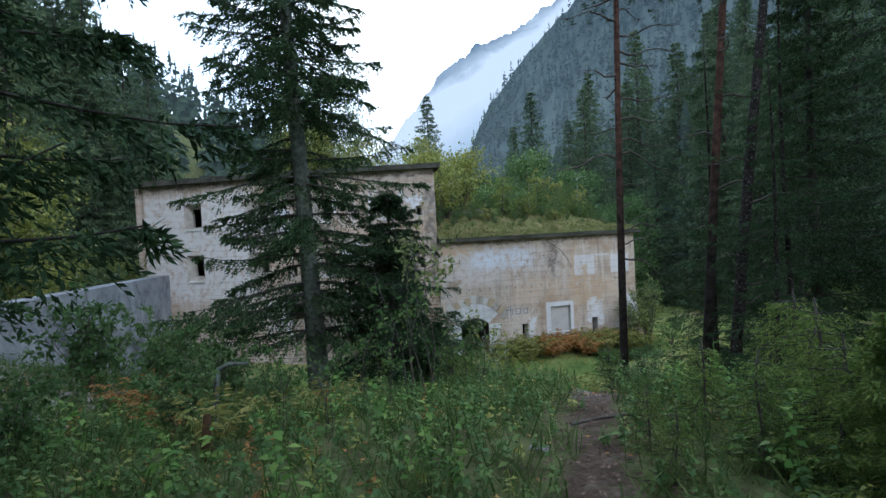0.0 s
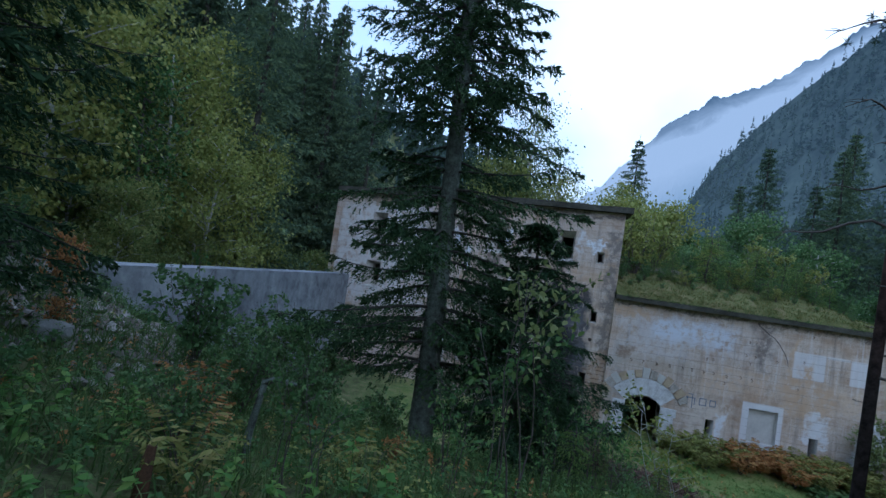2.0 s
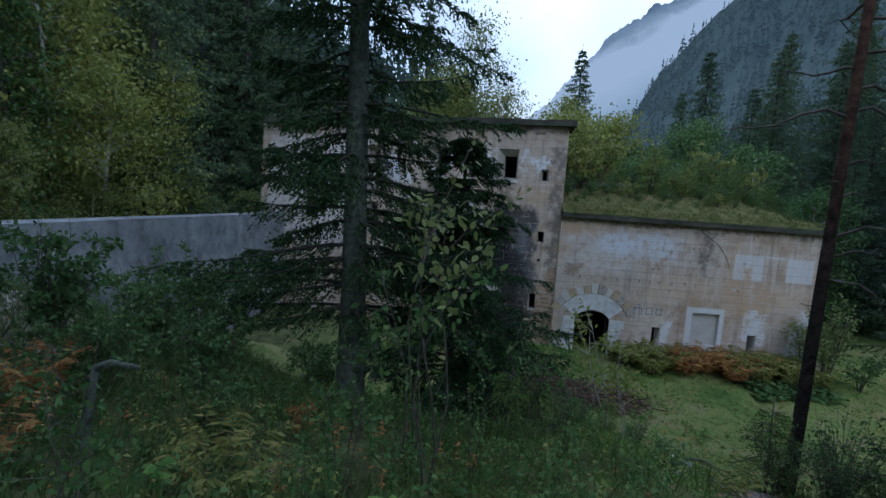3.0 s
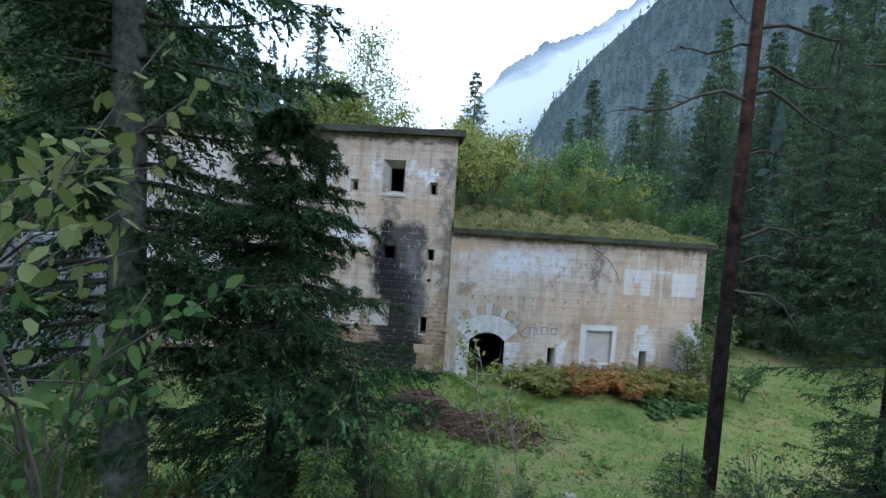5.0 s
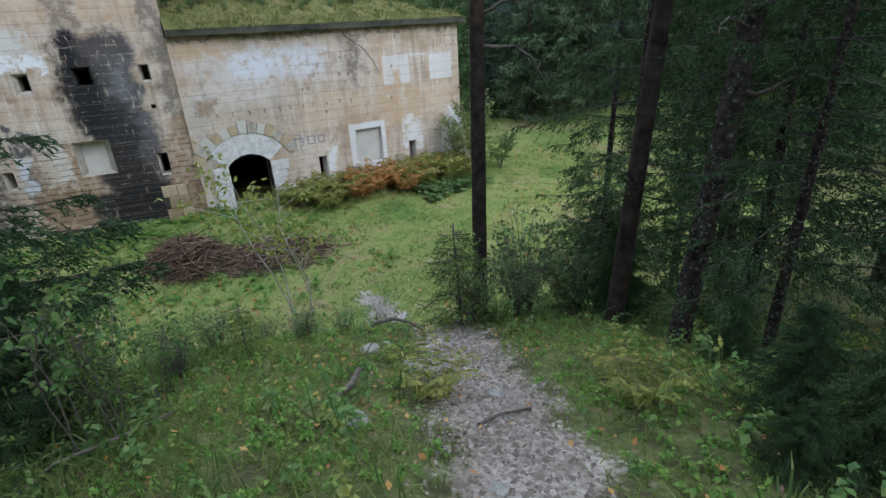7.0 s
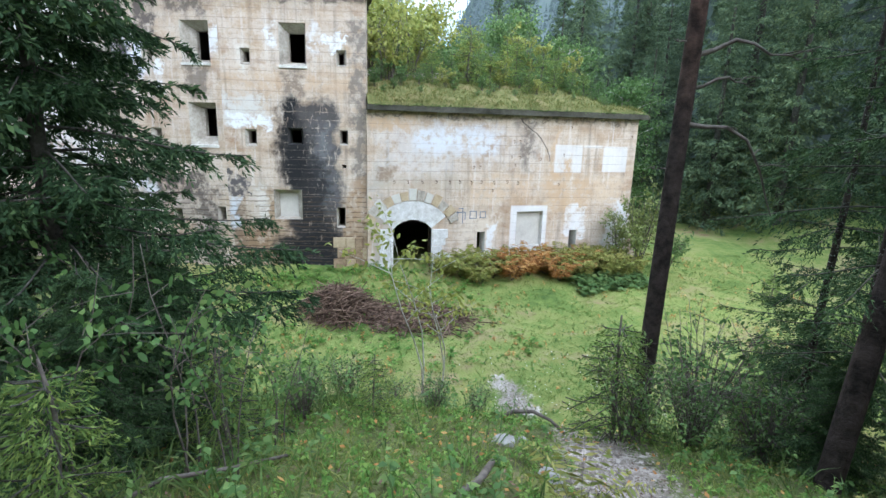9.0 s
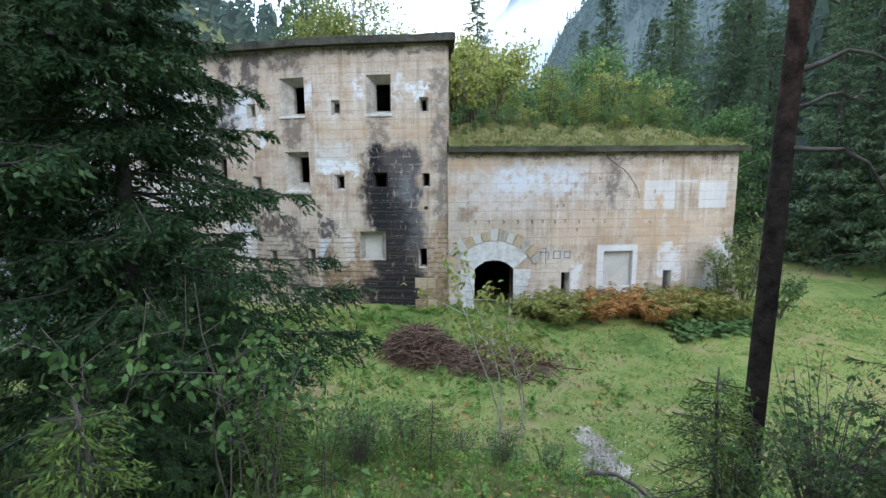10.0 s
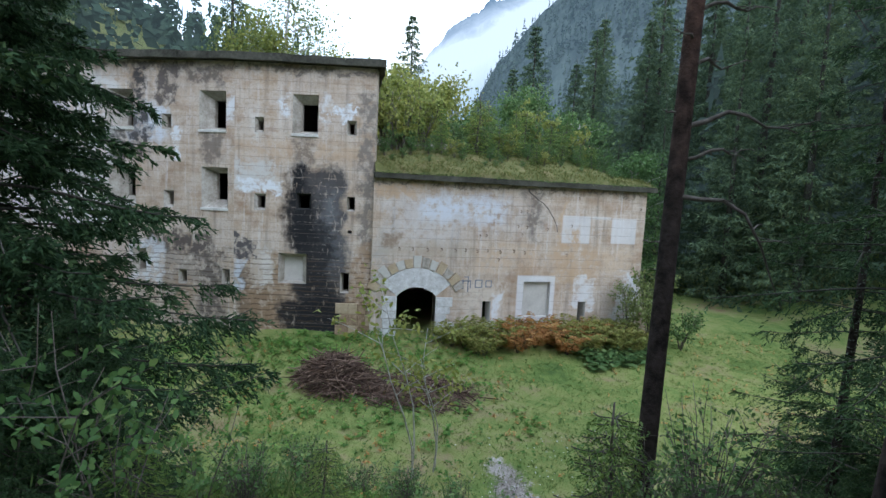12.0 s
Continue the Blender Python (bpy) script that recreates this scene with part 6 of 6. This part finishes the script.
def patch(x, y):
    return 0.5 + 0.5 * np.sin(1.3 * x + 2.1 * np.sin(0.9 * y)) * np.sin(1.1 * y + 1.7 * np.sin(0.8 * x))


def blades(x, y, lo, hi, width, name, label, mat, lean=0.5, kinds=5):
    n = len(x)
    z = height(x, y)
    x, y, z = np.repeat(x, kinds), np.repeat(y, kinds), np.repeat(z, kinds)
    x, y = x + g.normal(size=n * kinds) * 0.05, y + g.normal(size=n * kinds) * 0.05
    base = np.stack([x, y, z - 0.02], 1)
    w = unit(np.stack([g.normal(size=n * kinds) * lean, g.normal(size=n * kinds) * lean, np.ones(n * kinds)], 1))
    ln = g.uniform(lo, hi, n * kinds)
    droop = base + w * ln[:, None]
    side = unit(np.cross(w, g.normal(size=(n * kinds, 3)))) * (width * g.uniform(0.6, 1.3, n * kinds))[:, None]
    tip = droop + np.stack([w[:, 0] * 0.7, w[:, 1] * 0.7, -0.25 + 0 * ln], 1) * (ln * 0.5)[:, None]
    mid = base + w * (ln * 0.75)[:, None]
    v = np.stack([base - side, base + side, mid + side * 0.8, mid - side * 0.8, mid - side * 0.8, mid + side * 0.8, tip + side * 0.05, tip - side * 0.05], 1)
    return tagged(new(name, quads(name, v.reshape(-1, 3), mat)), label, "grass", kind="stuff")


off_trail = lambda x, y: np.clip((trail_distance(x, y) - 0.04 - 0.36 * step(9, 11, y)) / 0.3, 0, 1)
x, y = scatter(19000, -12, 8, 3.0, 18.5, lambda x, y: off_trail(x, y) * (0.2 + 0.8 * patch(x, y)) * (1 - step(9.5, 11.5, y) * step(-3.0, -1.0, x) * 0.85))
blades(x, y, 0.16, 0.46, 0.006, "slope_grass", "long rank grass on the slope", M_GRASS)
x, y = scatter(30000, -6, 18, 17.5, 30.0, lambda x, y: 0.35 + 0.65 * patch(x * 0.7, y * 0.7))
blades(x, y, 0.04, 0.13, 0.005, "meadow_grass", "short green meadow grass", M_MEADOW_GRASS, 0.8, 4)
x, y = scatter(24000, -4, 4.5, 10.0, 17.8, lambda x, y: off_trail(x, y) * (0.25 + 0.75 * patch(x * 1.1, y * 1.2)))
blades(x, y, 0.03, 0.14, 0.004, "bank_grass", "short turf on the bank beside the path", M_MEADOW_GRASS, 0.9, 5)
gx_, gy_ = g.uniform(0.1, 11.2, 2600), 29.8 + 7 * g.uniform(0, 1, 2600) ** 1.6
n = len(gx_)
gz_ = np.array([sod_height(a, b) for a, b in zip(gx_, gy_)])
b = np.stack([gx_, gy_, gz_ - 0.03], 1).repeat(5, 0) + g.normal(size=(n * 5, 3)) * np.array([0.06, 0.06, 0.0])
w = unit(np.stack([g.normal(size=n * 5) * 0.6, g.normal(size=n * 5) * 0.6, np.ones(n * 5)], 1))
tagged(new("roof_grass", quads("roof_grass", sprays(b, w, g.uniform(0.06, 0.24, n * 5), np.full(n * 5, 0.009), g), M_ROOF_GRASS)), "tufts of grass on the roof turf", "grass", kind="stuff")


def litter(x, y, size, name, label, mat):
    n = len(x)
    z = height(x, y) + g.uniform(0.01, 0.07, n)
    a = g.uniform(0, 2 * math.pi, n)
    d = unit(np.stack([np.cos(a), np.sin(a), g.normal(size=n) * 0.25], 1))
    sd = unit(np.stack([-np.sin(a), np.cos(a), g.normal(size=n) * 0.35], 1))
    c = np.stack([x, y, z], 1)
    l = (size * g.uniform(0.6, 1.3, n))[:, None]
    v = np.stack([c - d * l, c + sd * l * 0.55, c + d * l, c - sd * l * 0.55], 1)
    return tagged(new(name, quads(name, v.reshape(-1, 3), mat)), label, "leaves", kind="stuff")


def herbs(x, y, lo, hi, leaf, per, name, label, mat):
    n = len(x)
    z = height(x, y)
    h = g.uniform(lo, hi, n)
    k = n * per
    f = g.uniform(0.25, 1.0, k)
    a = g.uniform(0, 2 * math.pi, k)
    lean_x, lean_y = np.repeat(g.normal(size=n) * 0.15, per), np.repeat(g.normal(size=n) * 0.15, per)
    hr = np.repeat(h, per)
    base = np.stack([np.repeat(x, per) + lean_x * f * hr, np.repeat(y, per) + lean_y * f * hr, np.repeat(z, per) + hr * f], 1)
    w = unit(np.stack([np.cos(a), np.sin(a), g.uniform(-0.3, 0.5, k)], 1))
    ll = leaf * g.uniform(0.6, 1.4, k) * (1.15 - 0.5 * f)
    side = unit(np.cross(w, np.stack([g.normal(size=k) * 0.3, g.normal(size=k) * 0.3, np.ones(k)], 1)))
    mid = base + w * (ll * 0.5)[:, None]
    wd = (ll * g.uniform(0.25, 0.4, k))[:, None]
    v = np.stack([base, mid + side * wd, base + w * ll[:, None] + np.array([0, 0, -0.02]), mid - side * wd], 1)
    st = np.stack([np.stack([x, y, z - 0.02], 1), np.stack([x + 0.006, y, z], 1), np.stack([x + lean_x[::per] * h, y + lean_y[::per] * h, z + h], 1),
                   np.stack([x + lean_x[::per] * h - 0.004, y + lean_y[::per] * h, z + h * 0.98], 1)], 1)
    return tagged(new(name, quads(name, np.concatenate([v, st]).reshape(-1, 3), mat)), label, "plants", kind="stuff")


x, y = scatter(7000, -12, 7, 4.0, 17.5, lambda x, y: off_trail(x, y) * (0.15 + 0.85 * patch(x + 3, y - 1)) * (1 - 0.75 * step(9.5, 11.5, y) * step(-2.8, -0.8, x)))
herbs(x, y, 0.12, 0.5, 0.065, 15, "herbs", "broad-leaved herbs and brambles on the slope", M_HERB)
x, y = scatter(420, -12, 6, 4.0, 13.5, lambda x, y: off_trail(x, y))
herbs(x, y, 0.1, 0.4, 0.07, 9, "yellow_herbs", "yellowing autumn herbs on the slope", M_LEAF_YELLOW)
x, y = scatter(800, -10, 2, 5.0, 10.6, lambda x, y: (trail_distance(x, y) > 0.75) * patch(x + 1, y * 1.2))
herbs(x, y, 0.2, 0.55, 0.10, 16, "broad_herbs", "tall bright broad-leaved herbs beside the trail", M_NETTLE)
x, y = scatter(220, -12, -3, 5.0, 13.5, lambda x, y: off_trail(x, y) * patch(x - 2, y))
herbs(x, y, 0.1, 0.35, 0.07, 10, "rusty_herbs", "withered red-brown herbs on the slope", M_FERN)
x, y = scatter(2600, -8, 4, 22.0, 30.0, lambda x, y: 0.12 + 0.7 * step(24, 29, y) * patch(x * 0.8, y))
herbs(x, y, 0.08, 0.3, 0.13, 9, "nettles", "bright green nettles at the foot of the tower", M_NETTLE)
x, y = scatter(420, 7.4, 10.6, 26.9, 28.4, lambda x, y: 0.5 + 0 * x)
herbs(x, y, 0.1, 0.35, 0.26, 5, "butterbur", "large-leaved green butterbur", M_LEAF)

n = 11000
t = 1 - 0.55 * g.uniform(0.0, 1.0, n) ** 0.8
seg = np.array(TRAIL)
acc = np.linspace(0, 1, len(seg))
px = np.interp(t, acc, seg[:, 0]) + g.normal(size=n) * 0.27
py = np.interp(t, acc, seg[:, 1]) + g.normal(size=n) * 0.12
keep_p = trail_distance(px, py) < 0.6
px, py = px[keep_p], py[keep_p]
n = len(px)
pz = height(px, py)
base = np.stack([px, py, pz], 1)
r = np.abs(g.normal(size=n)) * 0.010 + 0.004
e1 = unit(g.normal(size=(n, 3)) * np.array([1, 1, 0.15]))
e2 = unit(np.cross(e1, np.array([0, 0, 1.0]) + g.normal(size=(n, 3)) * 0.3))
up = np.array([0, 0, 1.0])
c = base + up * (r * 0.35)[:, None]
top = c + up * (r * 0.5)[:, None] + e1 * (r * 0.2)[:, None]
R = r[:, None]
ring = [c + e1 * R * 1.2, c + e2 * R, c - e1 * R * 1.1, c - e2 * R * 0.9]
v, f = np.stack([*ring, top], 1).reshape(-1, 3), []
pme = bpy.data.meshes.new("pebbles")
idx = np.arange(n)[:, None] * 5
tris = np.concatenate([idx + np.array([[k, (k + 1) % 4, 4]]) for k in range(4)], 0)
pme.from_pydata(v.tolist(), [], tris.tolist())
pme.materials.append(M_PEBBLE)
tagged(new("pebbles", pme), "loose pale limestone gravel on the path", "gravel", kind="stuff")

# twigs and leaves on the upper trail
x, y = scatter(9000, -5, 0.5, 4.5, 11.0, lambda x, y: 1.0 * (trail_distance(x, y) < 0.45))
litter(x, y, 0.022, "trail_leaves", "brown leaves trodden into the path", M_BRUSH)

# scree below the grey wall
n = 3200
sx, sy = -11.0 + g.normal(size=n) * 1.1, 13.7 + g.normal(size=n) * 1.7
sz = height(sx, sy)
sr = np.abs(g.normal(size=n)) * 0.06 + 0.02
c = np.stack([sx, sy, sz], 1)
e1 = unit(g.normal(size=(n, 3)) * np.array([1, 1, 0.3]))
e2 = unit(np.cross(e1, np.array([0, 0, 1.0]) + g.normal(size=(n, 3)) * 0.4))
S = sr[:, None]
v = np.stack([c + e1 * S * 1.3, c + e2 * S, c - e1 * S, c - e2 * S * 0.9, c + np.array([0, 0, 1.0]) * S * 0.8], 1).reshape(-1, 3)
idx = np.arange(n)[:, None] * 5
sme = bpy.data.meshes.new("scree")
sme.from_pydata(v.tolist(), [], np.concatenate([idx + np.array([[k, (k + 1) % 4, 4]]) for k in range(4)], 0).tolist())
sme.materials.append(M_PEBBLE)
tagged(new("scree", sme), "loose grey scree on the mound", "rubble", kind="stuff")
# moss and grass hanging over the roof edge
n = 1500
ex = g.uniform(0.0, 11.4, n)
b = np.stack([ex, 29.72 + g.uniform(0, 0.25, n), 5.40 + 0 * ex], 1)
w = unit(np.stack([g.normal(size=n) * 0.5, -np.abs(g.normal(size=n)) * 0.7, g.uniform(-0.5, 0.8, n)], 1))
tagged(new("edge_moss", quads("edge_moss", sprays(b, w, g.uniform(0.05, 0.16, n), np.full(n, 0.012), g), M_GRASS)), "moss and grass hanging over the roof edge", "moss", kind="stuff")

# low herbs in the meadow
x, y = scatter(9000, -7, 16, 17.8, 29.6, lambda x, y: (0.08 + 0.7 * patch(x * 0.9 + 4, y * 1.1 + 1) ** 2) * (0.2 + 1.0 * step(4, 0, x)))
herbs(x, y, 0.03, 0.12, 0.06, 8, "meadow_herbs", "low broad-leaved herbs in the meadow", M_NETTLE)
x, y = scatter(2000, -7, 16, 17.8, 29.6, lambda x, y: 0.04 + 0.94 * patch(x * 0.8 - 2, y * 0.9 + 3) ** 3)
herbs(x, y, 0.05, 0.2, 0.07, 7, "dry_herbs", "brown withered herbs in the meadow", M_FERN)
x, y = scatter(2200, -7, 16, 17.8, 29.6, lambda x, y: 0.05 + 0.6 * patch(x * 1.3 + 1, y * 1.2 - 3) ** 2)
herbs(x, y, 0.04, 0.16, 0.045, 9, "dark_herbs", "dark green weeds in the meadow", M_HERB)
x, y = scatter(6000, -4, 4.5, 11.5, 18.2, lambda x, y: off_trail(x, y) * (0.2 + 0.8 * patch(x * 1.6, y * 1.5)))
herbs(x, y, 0.03, 0.12, 0.045, 8, "bank_herbs", "small bright herbs on the bank", M_NETTLE)

# fallen leaves
x, y = scatter(5200, -11, 6, 4.0, 18.0, lambda x, y: 0.25 + 0.75 * patch(x - 1, y + 2))
litter(x, y, 0.028, "fallen_leaves", "rust-brown fallen leaves on the slope", M_FERN)
x, y = scatter(5000, -4, 4.5, 11.0, 18.0, lambda x, y: 0.1 + 0.9 * patch(x * 1.1 + 1.6, y * 1.2 + 1.3) ** 2)
litter(x, y, 0.018, "bank_leaves", "dull brown dead leaves on the bank", M_BRUSH)
x, y = scatter(2600, -2.2, 3.6, 23.8, 27.0, lambda x, y: np.exp(-((x - 0.7) / 1.8) ** 2 - ((y - 25.4) / 0.9) ** 2))
litter(x, y, 0.05, "brush_leaves", "red-brown dead leaves round the brushwood", M_BRUSH)
x, y = scatter(4500, -6, 16, 18.0, 29.0, lambda x, y: 0.1 + 0.9 * patch(x + 2, y) ** 2)
litter(x, y, 0.035, "meadow_leaves", "yellow and brown fallen leaves in the meadow", M_FERN_GREEN)
x, y = scatter(900, 1.5, 8.5, 17.0, 22.5, lambda x, y: np.exp(-((x - 3.5) / 2.2) ** 2) * 0.7)
litter(x, y, 0.022, "white_stones", "small white stones in the grass", M_STONE)
